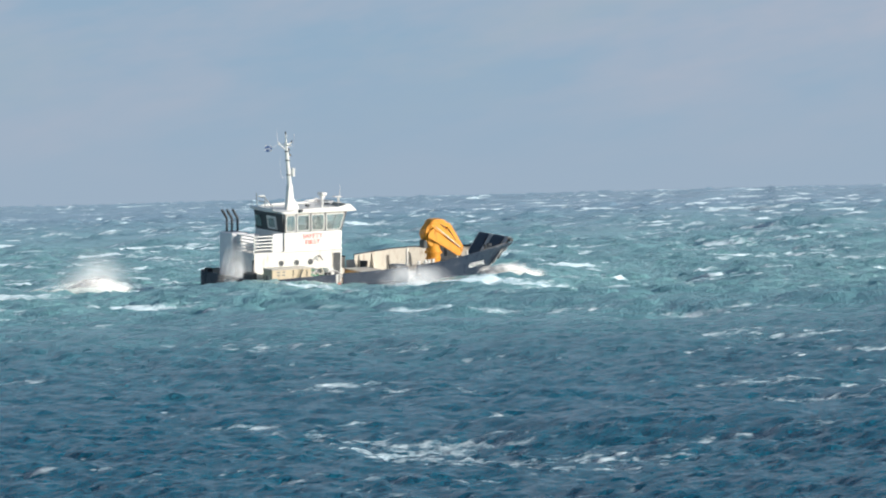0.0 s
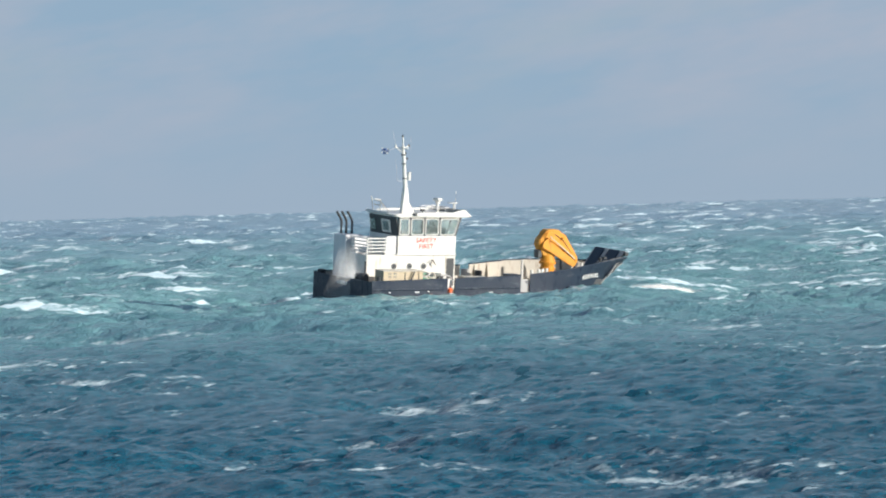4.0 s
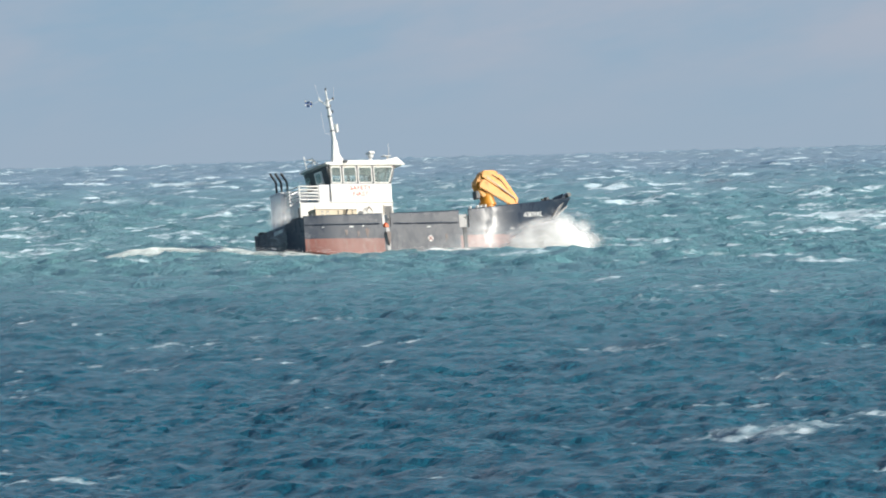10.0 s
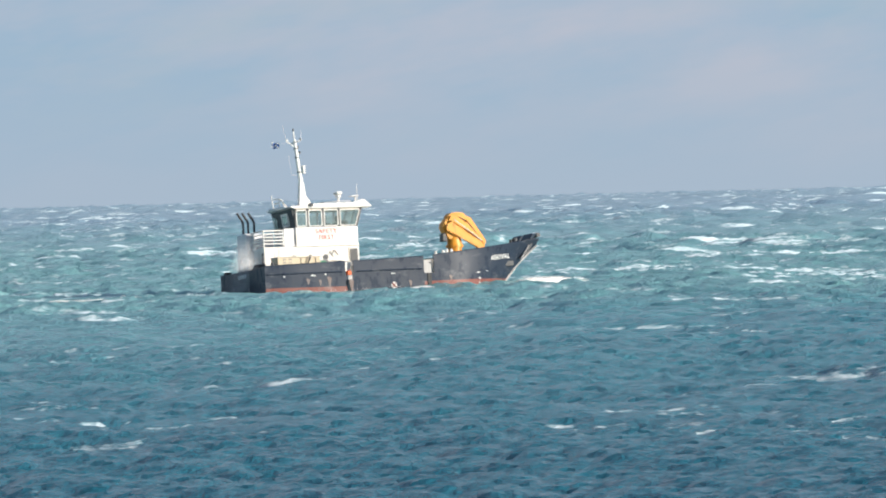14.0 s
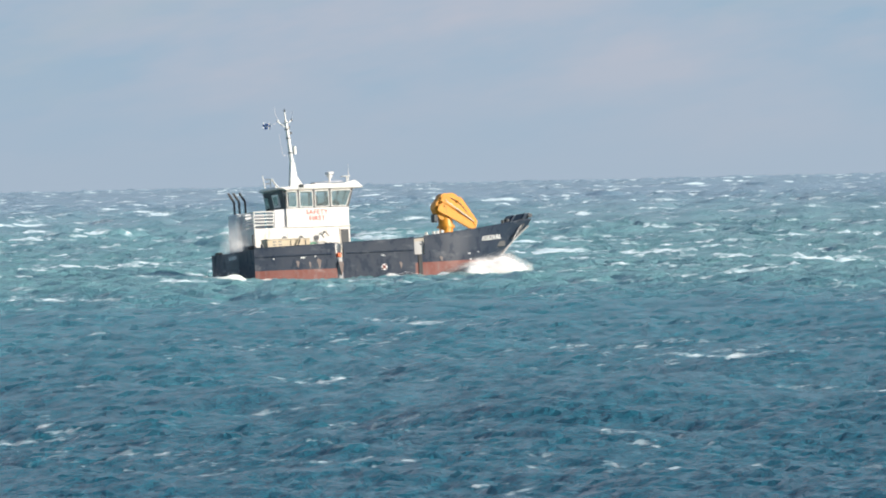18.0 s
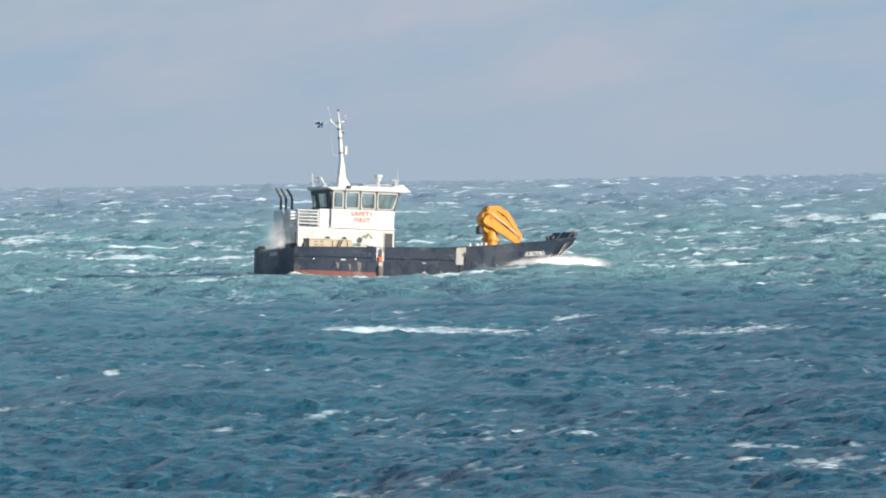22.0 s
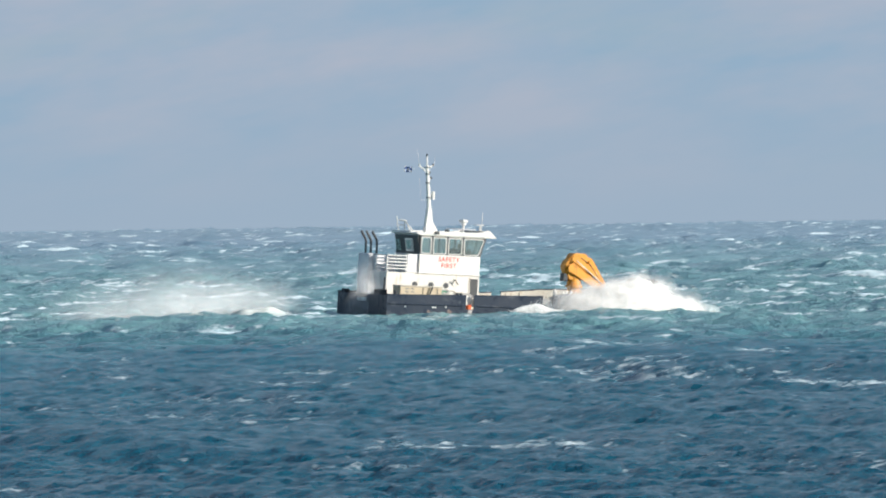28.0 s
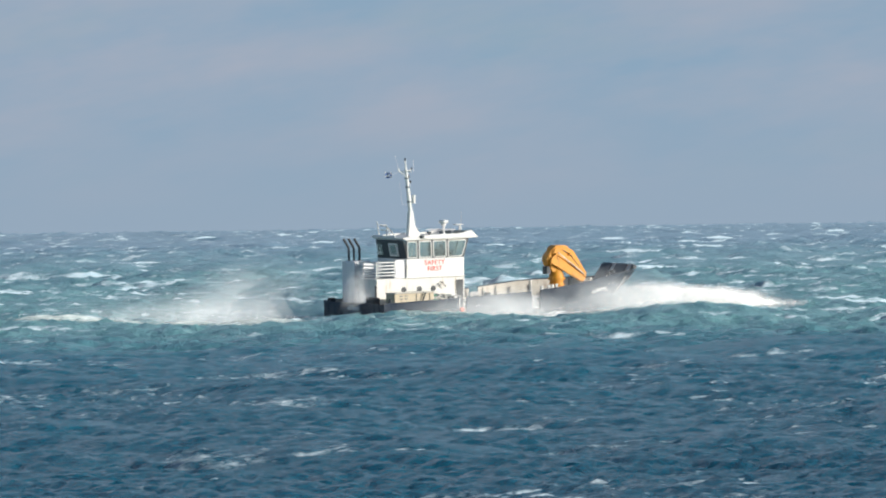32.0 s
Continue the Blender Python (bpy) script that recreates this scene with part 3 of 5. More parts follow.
for x, top, low, wide in ((2.75, 0.58, 0.20, 0.12), (3.55, 0.50, 0.10, 0.08), (4.15, 0.66, 0.05, 0.15), (5.52, 0.45, -0.35, 0.16), (12.2, 0.55, 0.22, 0.12), (9.5, 0.3, -0.1, 0.10)):
    bm = bmesh.new()
    outline = [(x - wide, top), (x - wide * 0.3, top + 0.05), (x + wide, top - 0.04), (x + wide * 0.7, (top + low) / 2), (x + wide * 0.15, low), (x - wide * 0.2, low + 0.1), (x - wide * 0.55, (top + low) / 2 + 0.05)]
    y = -hull_y(x, (top + low) / 2)
    prism(bm, outline, y - 0.012 - (0.16 if x == 5.52 else 0), y + 0.02)
    part("salt_streak", bm, SALT, boat, "pale salt and rust streak below a freeing port")
bm = bmesh.new()
bmesh.ops.create_cone(bm, cap_ends=True, segments=20, radius1=0.19, radius2=0.19, depth=0.03,
                      matrix=Matrix.Translation((8.4, -hull_y(8.4, 0.06) - 0.004, 0.06)) @ Matrix.Rotation(radians(90), 4, "X"))
disc = part("thruster_mark", bm, LETTER_WHITE, boat, "round white and red hull mark")
for turn in (45, -45):
    bm = bmesh.new()
    box(bm, -0.17, 0.17, -0.01, 0.01, -0.05, 0.05, 0)
    bmesh.ops.rotate(bm, cent=(0, 0, 0), matrix=Matrix.Rotation(radians(turn), 3, "Y"), verts=bm.verts)
    bmesh.ops.translate(bm, vec=(8.4, -hull_y(8.4, 0.06) - 0.024 - 0.004 * (turn > 0), 0.06), verts=bm.verts)
    part("stripe", bm, RED, disc)
ahead = Vector((1.4, hull_y(15.2, 1.66) - hull_y(16.6, 1.66), 0)).normalized()
upward = Vector((0, hull_y(16.02, 1.46) - hull_y(16.02, 1.66), 0.2)).normalized()
facing = ahead.cross(upward).normalized()
plate = Matrix((ahead, facing.cross(ahead), facing)).transposed().to_4x4()
lettering("name", "ASKIVAL", 0.41, LETTER_WHITE, boat,
          Matrix.Translation(Vector((15.92, -hull_y(15.92, 1.66), 1.66)) + facing * 0.04) @ plate @ pose(0, 0, 0, 0, 0, 5), 1.05,
          "white ship's name on the bow")

# bow ramp, leaning forward, with two dark tread mats
ramp = new("bow_ramp")
ramp.parent = boat
ramp.matrix_local = pose(17.72, 0, 1.46, 0, 35, 0)
ramp["label"] = "raised grey bow ramp with two dark tread mats"
boxed("ramp_plate", DARK, ramp, (-0.05, 0.07, -2.25, 1.25, 0.45, 1.95), 0.02)
for y0, y1 in ((0.02, 1.10), (-1.72, -0.50)):
    boxed("tread_mat", MAT, ramp, (-0.15, -0.053, y0, y1, 0.30, 1.98), 0.03)
for y0, y1 in ((-2.24, -1.80), (-0.42, -0.06), (1.12, 1.24)):
    boxed("ramp_rib", GATE, ramp, (-0.12, -0.054, y0, y1, 0.05, 1.94), 0.02, "pale salted steel strip")
for y in (-1.6, -0.6, 0.5):
    boxed("ramp_stiffener", DARK, ramp, (0.073, 0.15, y - 0.05, y + 0.05, 0.8, 1.9), 0.02)
rodded("ramp_edge", GATE, ramp, (0, -2.25, 1.98), (0, 1.25, 1.98), 0.06)
rodded("ramp_pin", DARK, ramp, (0.02, -2.50, 1.86), (0.02, -2.20, 1.86), 0.13, sides=12)
for side in (-1, 1):
    top = 2.75 if side < 0 else 2.3
    rodded("ramp_post", DARK, boat, (17.0, side * 2.3, 1.6), (17.0, side * 2.3, top), 0.10)
    bm = bmesh.new()
    rod(bm, (17.3, side * 2.25, top - 0.10), (17.3, side * 2.25, top + 0.07), 0.16, sides=12)
    part("winch", bm, DARK, boat)
    bm = bmesh.new()
    tube(bm, [(x + 0.03, side * (hull_y(x, keel(x) + 0.06) - 0.02), keel(x) + 0.06) for x in (16.6, 17.2, 17.7, 18.2, 18.6, 18.95)], 0.08, 8)
    part("stem_edge", bm, GATE, boat, "pale worn edge of the stem")
rodded("ramp_strut", DARK, boat, (16.5, -2.4, 2.35), (18.5, -2.3, 2.75), 0.06)

# deckhouse and wheelhouse
HY0, HY1 = -0.72, 2.75
house = boxed("deckhouse", HOUSE, boat, (1.2, 7.5, HY0, HY1, DECK_Z, 2.82), 0.03, "white steel deckhouse with portholes")
for x in (3.15, 4.25, 5.25):
    bm = bmesh.new()
    bmesh.ops.create_cone(bm, cap_ends=True, segments=18, radius1=0.19, radius2=0.17, depth=0.05,
                          matrix=Matrix.Translation((x, HY0 - 0.02, 2.12)) @ Matrix.Rotation(radians(90), 4, "X"))
    hole = part("porthole", bm, STEEL, house)
    bm = bmesh.new()
    bmesh.ops.create_cone(bm, cap_ends=True, segments=18, radius1=0.13, radius2=0.13, depth=0.03,
                          matrix=Matrix.Translation((x, HY0 - 0.045, 2.12)) @ Matrix.Rotation(radians(90), 4, "X"))
    part("glass", bm, DARK, hole)
boxed("door", DARK, house, (6.86, 7.42, HY0 - 0.012, HY0 + 0.05, DECK_Z + 0.12, 2.62), 0.03, "dark grey-brown doorway")
boxed("door_frame", CREAM, house, (6.80, 6.86, HY0 - 0.03, HY0 + 0.05, DECK_Z + 0.1, 2.68), 0.01)
boxed("step_ledge", WHITE, house, (3.2, 7.52, HY0 - 0.09, HY0, 2.80, 2.86), 0.015)
bm = bmesh.new()
rod(bm, (5.75, HY0 - 0.25, 2.5), (6.0, HY0 - 0.25, 2.2), 0.03)
rod(bm, (5.75, HY0 - 0.25, 2.5), (5.55, HY0 - 0.25, 2.25), 0.03)
rod(bm, (5.75, HY0 + 0.02, 2.5), (5.75, HY0 - 0.28, 2.5), 0.025)
part("lamp_bracket", bm, DARK, house)

wheelhouse = new("wheelhouse")
wheelhouse.parent = boat
wheelhouse["label"] = "white wheelhouse with raked front and dark-framed windows"
bm = bmesh.new()
prism(bm, [(3.37, 2.83), (7.46, 2.83), (7.46, 3.0), (7.48, 3.98), (3.37, 3.98)], HY0 - 0.02, HY1)
part("lower_wall", bm, [WHITE], wheelhouse, "white painted plating")
bm = bmesh.new()
box(bm, 3.50, 7.35, HY0 + 0.05, HY1 - 0.06, 3.99, 4.02, 0)
part("cabin_floor", bm, DARK, wheelhouse)
def ring_outline(x0, x1, z0, z1, lean, r):
    """A rounded window opening whose forward edge leans out towards the top."""
    pts = []
    for cx, cz, a0 in ((x0 + r, z0 + r, 180), (x1 - r, z0 + r, 270), (x1 - r, z1 - r, 0), (x0 + r, z1 - r, 90)):
        for k in range(4):
            a = radians(a0 + 30 * k)
            x, z = cx + r * math.cos(a), cz + r * math.sin(a)
            pts.append((x + lean * max(0.0, (x - x0) / (x1 - x0)) * (z - z0) / (z1 - z0), z))
    return pts


def rounded_frame(x0, x1, z0, z1, lean, width, y0, y1):
    bm = bmesh.new()
    o, i = ring_outline(x0, x1, z0, z1, lean, 0.10), ring_outline(x0 + width, x1 - width, z0 + width, z1 - width, lean, 0.07)
    loops = [[bm.verts.new((x, y, z)) for x, z in pts] for pts, y in ((o, y0), (o, y1), (i, y1), (i, y0))]
    for a, c in zip(loops, loops[1:] + loops[:1]):
        for k in range(len(o)):
            j = (k + 1) % len(o)
            bm.faces.new((a[k], a[j], c[j], c[k]))
    bmesh.ops.recalc_face_normals(bm, faces=bm.faces)
    return bm


for x0, x1, front in ((3.44, 4.14, 0), (4.26, 5.16, 0), (5.28, 6.22, 0), (6.34, 7.36, 0.34)):
    bm = bmesh.new()
    prism(bm, ring_outline(x0 + 0.04, x1 - 0.04, 4.07, 5.00, front, 0.08), HY0 + 0.0, HY0 + 0.03)
    pane = part("window", bm, GLASS, wheelhouse, "greenish wheelhouse window")
    part("window_frame", rounded_frame(x0, x1, 4.03, 5.04, front, 0.048, HY0 - 0.035, HY0 + 0.05), WHITE, pane, "white frame with rounded corners")
for x0, x1, lean0, lean1 in ((3.37, 3.45, 0, 0), (4.13, 4.27, 0, 0), (5.15, 5.29, 0, 0), (6.21, 6.35, 0, 0), (7.34, 7.48, 0.36, 0.36)):
    bm = bmesh.new()
    prism(bm, [(x0, 3.98), (x1, 3.98), (x1 + lean1, 5.12), (x0 + lean0, 5.12)], HY0 - 0.01, HY0 + 0.07)
    part("mullion", bm, DARK, wheelhouse)
# the shaded soffit under the eave, put in as a strip of colour
boxed("window_head", CREAM, wheelhouse, (3.40, 7.84, HY0 - 0.005, HY0 + 0.06, 5.045, 5.13), 0.0, "cream strip above the windows")
# helm seat and console that show through the glass
helm = boxed("console", DARK, wheelhouse, (6.75, 7.25, 0.1, 2.2, 4.02, 4.42), 0.05)
boxed("screen", PILLAR, helm, (6.70, 6.76, 0.5, 1.0, 4.40, 4.75), 0.02)
chair = boxed("helm_seat", DARK, wheelhouse, (5.75, 6.20, 0.2, 0.7, 4.02, 4.30), 0.06, "dark high-backed helm seat")
boxed("seat_back", DARK, chair, (5.72, 5.84, 0.2, 0.7, 4.30, 4.80), 0.05)
# far side, aft and front glazing
for x0, x1 in ((3.55, 4.8), (5.0, 6.2), (6.4, 7.3)):
    bm = bmesh.new()
    prism(bm, [(x0, 4.05), (x1, 4.05), (x1, 4.92), (x0, 4.92)], HY1 - 0.05, HY1 - 0.02)
    part("window", bm, GLASS, wheelhouse)
for x in (3.37, 4.8, 6.2, 7.3):
    boxed("mullion", PILLAR, wheelhouse, (x, x + 0.12, HY1 - 0.08, HY1, 3.98, 5.12), 0)
for y0, y1 in ((HY0 + 0.1, 0.3), (0.45, 1.55), (1.7, HY1 - 0.12)):
    bm = bmesh.new()
    prism(bm, [(7.44, 4.03), (7.47, 4.03), (7.79, 5.04), (7.76, 5.04)], y0, y1)
    part("window", bm, GLASS, wheelhouse)
for y in (HY0 + 0.0, 0.3, 1.55, HY1 - 0.12):
    bm = bmesh.new()
    prism(bm, [(7.42, 3.98), (7.49, 3.98), (7.84, 5.12), (7.76, 5.12)], y, y + 0.13)
    part("mullion", bm, DARK, wheelhouse)
bm = bmesh.new()
prism(bm, [(3.40, 3.98), (3.50, 3.98), (3.30, 5.12), (3.20, 5.12)], HY0 + 0.08, HY1 - 0.08)
aft = part("aft_wall", bm, DARK, wheelhouse, "dark aft wall of the wheelhouse")
for y0, y1, x0, x1, z0, z1, m, name in ((0.10, 1.10, -0.08, 0.01, 4.12, 4.92, WHITE, "window_frame"), (0.26, 0.94, -0.09, -0.081, 4.24, 4.80, GLASS, "window"),
                                        (1.95, 2.6, -0.03, 0.0, 4.15, 4.85, GLASS, "window")):
    bm = bmesh.new()
    prism(bm, [(3.40 - (z - 3.98) * 0.185 + dx, z) for z, dx in ((z0, x0), (z0, x1), (z1, x1), (z1, x0))], y0, y1)
    part(name, bm, m, aft)

bm = bmesh.new()
prism(bm, [(3.02, 5.24), (3.35, 5.13), (8.05, 5.13), (8.42, 5.15), (8.40, 5.20), (7.85, 5.33), (4.2, 5.33), (3.05, 5.29)], HY0 - 0.18, HY1 + 0.18)
bmesh.ops.bevel(bm, geom=list(bm.edges), offset=0.02, segments=2, affect="EDGES")
roof = part("roof", bm, WHITE, wheelhouse, "white roof with a raised brow over the front windows")
for y0, y1 in ((HY0 - 0.20, HY0 - 0.10), (HY1 + 0.10, HY1 + 0.20)):
    bm = bmesh.new()
    prism(bm, [(3.6, 5.20), (8.38, 5.16), (8.44, 5.19), (7.98, 5.58), (7.86, 5.62), (7.5, 5.52), (7.1, 5.44), (5.0, 5.42), (3.9, 5.38)], y0, y1)
    bmesh.ops.bevel(bm, geom=list(bm.edges), offset=0.02, segments=1, affect="EDGES")
    part("side_brow", bm, WHITE, roof)
bm = bmesh.new()
prism(bm, [(8.30, 5.19), (8.40, 5.19), (7.96, 5.57), (7.86, 5.57)], HY0 - 0.098, HY1 + 0.098)
part("front_brow", bm, WHITE, roof)
boxed("coaming", WHITE, roof, (3.08, 3.14, HY0 + 0.9, HY1 + 0.098, 5.28, 5.38), 0.01)
boxed("roof_lamp", DARK, roof, (5.5, 5.75, 0.2, 0.4, 5.42, 5.56), 0.02)
boxed("roof_lamp_stem", DARK, roof, (5.6, 5.66, 0.27, 0.33, 5.33, 5.43), 0)
for x, y in ((4.35, HY0 - 0.16), (7.75, HY0 - 0.02)):
    boxed("floodlight", DARK, roof, (x - 0.12, x + 0.16, y - 0.17, y + 0.03, 5.24, 5.42), 0.04)
board_m = pose(5.36, HY0 - 0.035, 3.71, 90, 0, 0)
lettering("safety_words", "SAFETY", 0.40, LETTER_RED, boat, board_m, 1.12, "red words on the wheelhouse side")
lettering("safety_words", "FIRST", 0.40, LETTER_RED, boat, pose(5.36, HY0 - 0.035, 3.33, 90, 0, 0), 1.12, "red words on the wheelhouse side")

# mast
mast = new("mast")
mast.parent = boat
mast["label"] = "white tapered mast with lamps and aerials"
MY = 0.25
bm = bmesh.new()
prism(bm, [(4.02, 5.3), (4.95, 5.3), (4.78, 5.62), (4.52, 6.0), (4.42, 6.85), (4.16, 6.85)], MY - 0.17, MY + 0.17)
bmesh.ops.bevel(bm, geom=list(bm.edges), offset=0.03, segments=1, affect="EDGES")
part("mast_foot", bm, WHITE, mast)
rodded("pole", WHITE, mast, (4.29, MY, 6.8), (4.02, MY, 9.45), 0.14, 0.09, 12)
rodded("topmast", WHITE, mast, (4.03, MY, 9.4), (3.98, MY, 10.0), 0.055, 0.045)
for x0, z0, x1, z1 in ((4.02, 9.0, 3.5, 9.38), (4.05, 9.28, 4.40, 9.42), (4.1, 8.6, 4.32, 8.62)):
    rodded("bracket", WHITE, mast, (x0, MY, z0), (x1, MY, z1), 0.04)
rodded("yard", WHITE, mast, (4.03, MY - 0.6, 9.3), (4.03, MY + 0.6, 9.3), 0.035)
for x, z, r in ((4.24, 8.05, 0.06), (4.22, 9.0, 0.05), (4.42, 9.47, 0.05), (4.33, 8.66, 0.06), (3.98, 10.05, 0.05)):
    rodded("lamp", DARK, mast, (x, MY, z - 0.07), (x, MY, z + 0.08), r, sides=10)
for z in (7.45, 8.35, 8.9):
    rodded("mast_band", STEEL, mast, (4.29 - 0.102 * (z - 6.8), MY, z - 0.04), (4.29 - 0.102 * (z - 6.8), MY, z + 0.04), 0.15, sides=12)
rodded("mast_lamp", WHITE, mast, (3.50, MY, 9.34), (3.50, MY, 9.50), 0.06, sides=10)
rodded("aft_aerial", GREYWHITE, mast, (3.72, MY, 7.3), (3.55, MY, 8.6), 0.010, 0.007, 5)
rodded("aerial_arm", GREYWHITE, mast, (4.25, MY, 7.25), (3.72, MY, 7.3), 0.010, sides=5)
rodded("radar_reflector", WHITE, mast, (4.46, MY - 0.12, 7.35), (4.46, MY - 0.12, 7.85), 0.11, sides=12)
rodded("reflector_arm", WHITE, mast, (4.2, MY, 7.6), (4.46, MY - 0.12, 7.6), 0.03)
for a, b in (((3.5, MY, 9.4), (3.28, MY, 10.35)), ((4.25, MY - 0.5, 9.3), (4.28, MY - 0.5, 10.0))):
    rodded("whip_aerial", GREYWHITE, mast, a, b, 0.012, 0.008, 5)
rodded("flag_halyard", GREYWHITE, mast, (3.5, MY, 9.36), (3.0, MY, 9.12), 0.006, 0.006, 4)
bm = bmesh.new()
cols = 9
grid = [[bm.verts.new((-0.52 * i / (cols - 1), 0.07 * math.sin(i * 1.5), (j - 1.5) * 0.115 + 0.03 * math.sin(i))) for j in range(4)] for i in range(cols)]
for i in range(cols - 1):
    for j in range(3):
        f = bm.faces.new((grid[i][j], grid[i + 1][j], grid[i + 1][j + 1], grid[i][j + 1]))
        u, v = (i + 0.5) / (cols - 1), (j + 0.5) / 3
        f.material_index = 1 if abs(u - v) < 0.13 or abs(u - (1 - v)) < 0.13 else 0
bmesh.ops.solidify(bm, geom=list(bm.faces), thickness=0.012)
flag = part("flag", bm, [BLUE, LETTER_WHITE], mast, "small blue flag with a white diagonal cross, streaming aft")
flag.matrix_local = pose(3.0, MY, 9.10, 0, 6, 0)

# roof gear
radar = rodded("radar_post", WHITE, boat, (6.85, 0.6, 5.3), (6.85, 0.6, 5.95), 0.085)
rodded("radar_base", WHITE, radar, (6.85, 0.6, 5.88), (6.85, 0.6, 6.02), 0.18, 0.16, 12)
boxed("scanner", WHITE, radar, (6.66, 7.04, 0.3, 0.9, 6.03, 6.22), 0.05)
post = rodded("aerial_post", WHITE, boat, (7.95, 0.5, 5.25), (7.95, 0.5, 5.92), 0.05)
boxed("aerial_bar", WHITE, post, (7.60, 8.12, 0.3, 0.7, 5.90, 5.95), 0.01)
rodded("whip_aerial", WHITE, post, (8.06, 0.5, 5.3), (8.08, 0.5, 6.68), 0.02, 0.012, 6)
frame_ob = new("roof_frame")
frame_ob.parent = boat
for a, b in (((3.25, 2.3, 5.3), (3.12, 2.3, 6.2)), ((3.3, 2.3, 6.0), (3.75, 2.3, 5.98)), ((3.75, 2.3, 5.98), (4.05, 2.3, 5.35)),
             ((3.3, 1.5, 5.3), (3.3, 1.5, 5.95)), ((3.3, 1.5, 5.95), (3.9, 1.5, 5.35)), ((3.3, 2.3, 5.7), (3.3, 1.5, 5.7)), ((3.28, 2.3, 5.98), (3.3, 1.5, 5.95))):
    rodded("frame_tube", WHITE, frame_ob, a, b, 0.035, sides=6)
bm = bmesh.new()
tube(bm, [(7.0 + 0.9 * math.cos(i * math.pi / 7), 1.2 + 0.9 * math.sin(i * math.pi / 7), 5.62) for i in range(14)], 0.025, closed=True)
roof_rail = part("roof_rail", bm, GREYWHITE, boat)
for i in range(5):
    a = 2 * math.pi * i / 5
    rodded("stanchion", GREYWHITE, roof_rail, (7.0 + 0.9 * math.cos(a), 1.2 + 0.9 * math.sin(a), 5.3), (7.0 + 0.9 * math.cos(a), 1.2 + 0.9 * math.sin(a), 5.62), 0.02, sides=5)

# funnel casing with three raked exhausts, and the rail abaft the wheelhouse
casing = boxed("funnel_casing", GREYWHITE, boat, (0.95, 2.15, 1.5, 3.0, DECK_Z, 3.86), 0.05, "grey-white funnel casing streaked with soot")
boxed("casing_wing", GREYWHITE, casing, (1.3, 2.6, 1.0, 1.49, DECK_Z, 3.80), 0.04)
boxed("vent", DARK, casing, (1.2, 1.5, 1.46, 1.50, 1.5, 2.1), 0.01)
for x, y in ((1.32, 2.75), (1.60, 2.62), (1.98, 2.58)):
    bm = bmesh.new()
    tube(bm, [(x, y, 3.8), (x, y, 4.58), (x - 0.05, y, 4.74), (x - 0.36, y, 5.22)], 0.075, 10)
    part("exhaust", bm, DARK, casing, "black raked exhaust pipe")
rail = new("rail")
rail.parent = boat
rail["label"] = "white pipe rail on the deckhouse top"
for z in (3.02, 3.22, 3.42, 3.62, 3.82):
    rodded("bar", WHITE, rail, (1.22, HY0 + 0.02, z), (2.5, HY0 + 0.02, z), 0.045, sides=6)
    rodded("bar", WHITE, rail, (1.22, HY0 + 0.02, z), (1.22, 1.4, z), 0.04, sides=6)
for x in (1.22, 2.5):
    rodded("stanchion", WHITE, rail, (x, HY0 + 0.02, 2.8), (x, HY0 + 0.02, 3.86), 0.045, sides=6)
boxed("grey_screen", GREYWHITE, boat, (2.62, 3.36, HY0 + 0.1, HY0 + 0.18, 2.83, 3.95), 0.02)

# lockers and gear along the side deck
locker = boxed("locker", BEIGE, boat, (1.15, 3.95, -2.95, -1.9, DECK_Z, 1.98), 0.03, "long rusty beige deck locker")
boxed("locker_lid", CREAM, locker, (1.12, 3.98, -2.99, -1.86, 1.983, 2.05), 0.02)
for x in (1.5, 1.86):
    for z in (1.70, 1.88):
        boxed("locker_plate", STEEL, locker, (x, x + 0.22, -2.97, -2.945, z - 0.06, z + 0.01), 0.005, "small dull plate")
for x in (2.65, 3.62):
    boxed("hinge", DARK, locker, (x, x + 0.05, -2.98, -2.94, 1.50, 1.94), 0.01)
box_green = boxed("deck_box", GREEN, boat, (4.15, 4.75, -1.7, HY0 - 0.1, DECK_Z, 1.62), 0.03, "faded green box")
boxed("lid", GREEN, box_green, (4.12, 4.78, -1.74, HY0 - 0.08, 1.623, 1.68), 0.02)
boxed("deck_box", WHITE, boat, (5.95, 6.35, -1.7, HY0 - 0.1, DECK_Z, 1.75), 0.03, "white deck box")
rng = random.Random(12)
for k in range(9):
    cx, cy, cz, r = rng.uniform(4.3, 6.0), rng.uniform(-2.6, -1.9), DECK_Z + 0.12 + 0.10 * k, rng.uniform(0.30, 0.55)
    bm = bmesh.new()
    tube(bm, [(cx + r * math.cos(a) * 1.2, cy + 0.6 * r * math.sin(a), cz + 0.08 * math.sin(2 * a + k) + 0.25 * max(0.0, math.sin(a))) for a in [2 * math.pi * i / 14 for i in range(14)]], 0.055, 6, True)
    part("hose_coil", bm, (GREEN, CREAM, GATE)[k % 3], boat, ("faded green hose", "cream rope", "grey hose")[k % 3])
boxed("stern_winch", DARK, boat, (0.45, 0.95, -1.6, -0.6, DECK_Z, 1.75), 0.08, "dark winch on the after deck")
rodded("winch_post", DARK, boat, (0.98, -1.0, DECK_Z), (0.98, -1.0, 2.45), 0.06)
for x in (0.75, 4.95, 5.2):
    rodded("bollard", DARK, boat, (x, -3.1, DECK_Z), (x, -3.1, DECK_Z + 0.95), 0.10, sides=10)
rodded("davit", DARK, boat, (2.75, -3.1, DECK_Z), (3.25, -3.1, 2.0), 0.05)
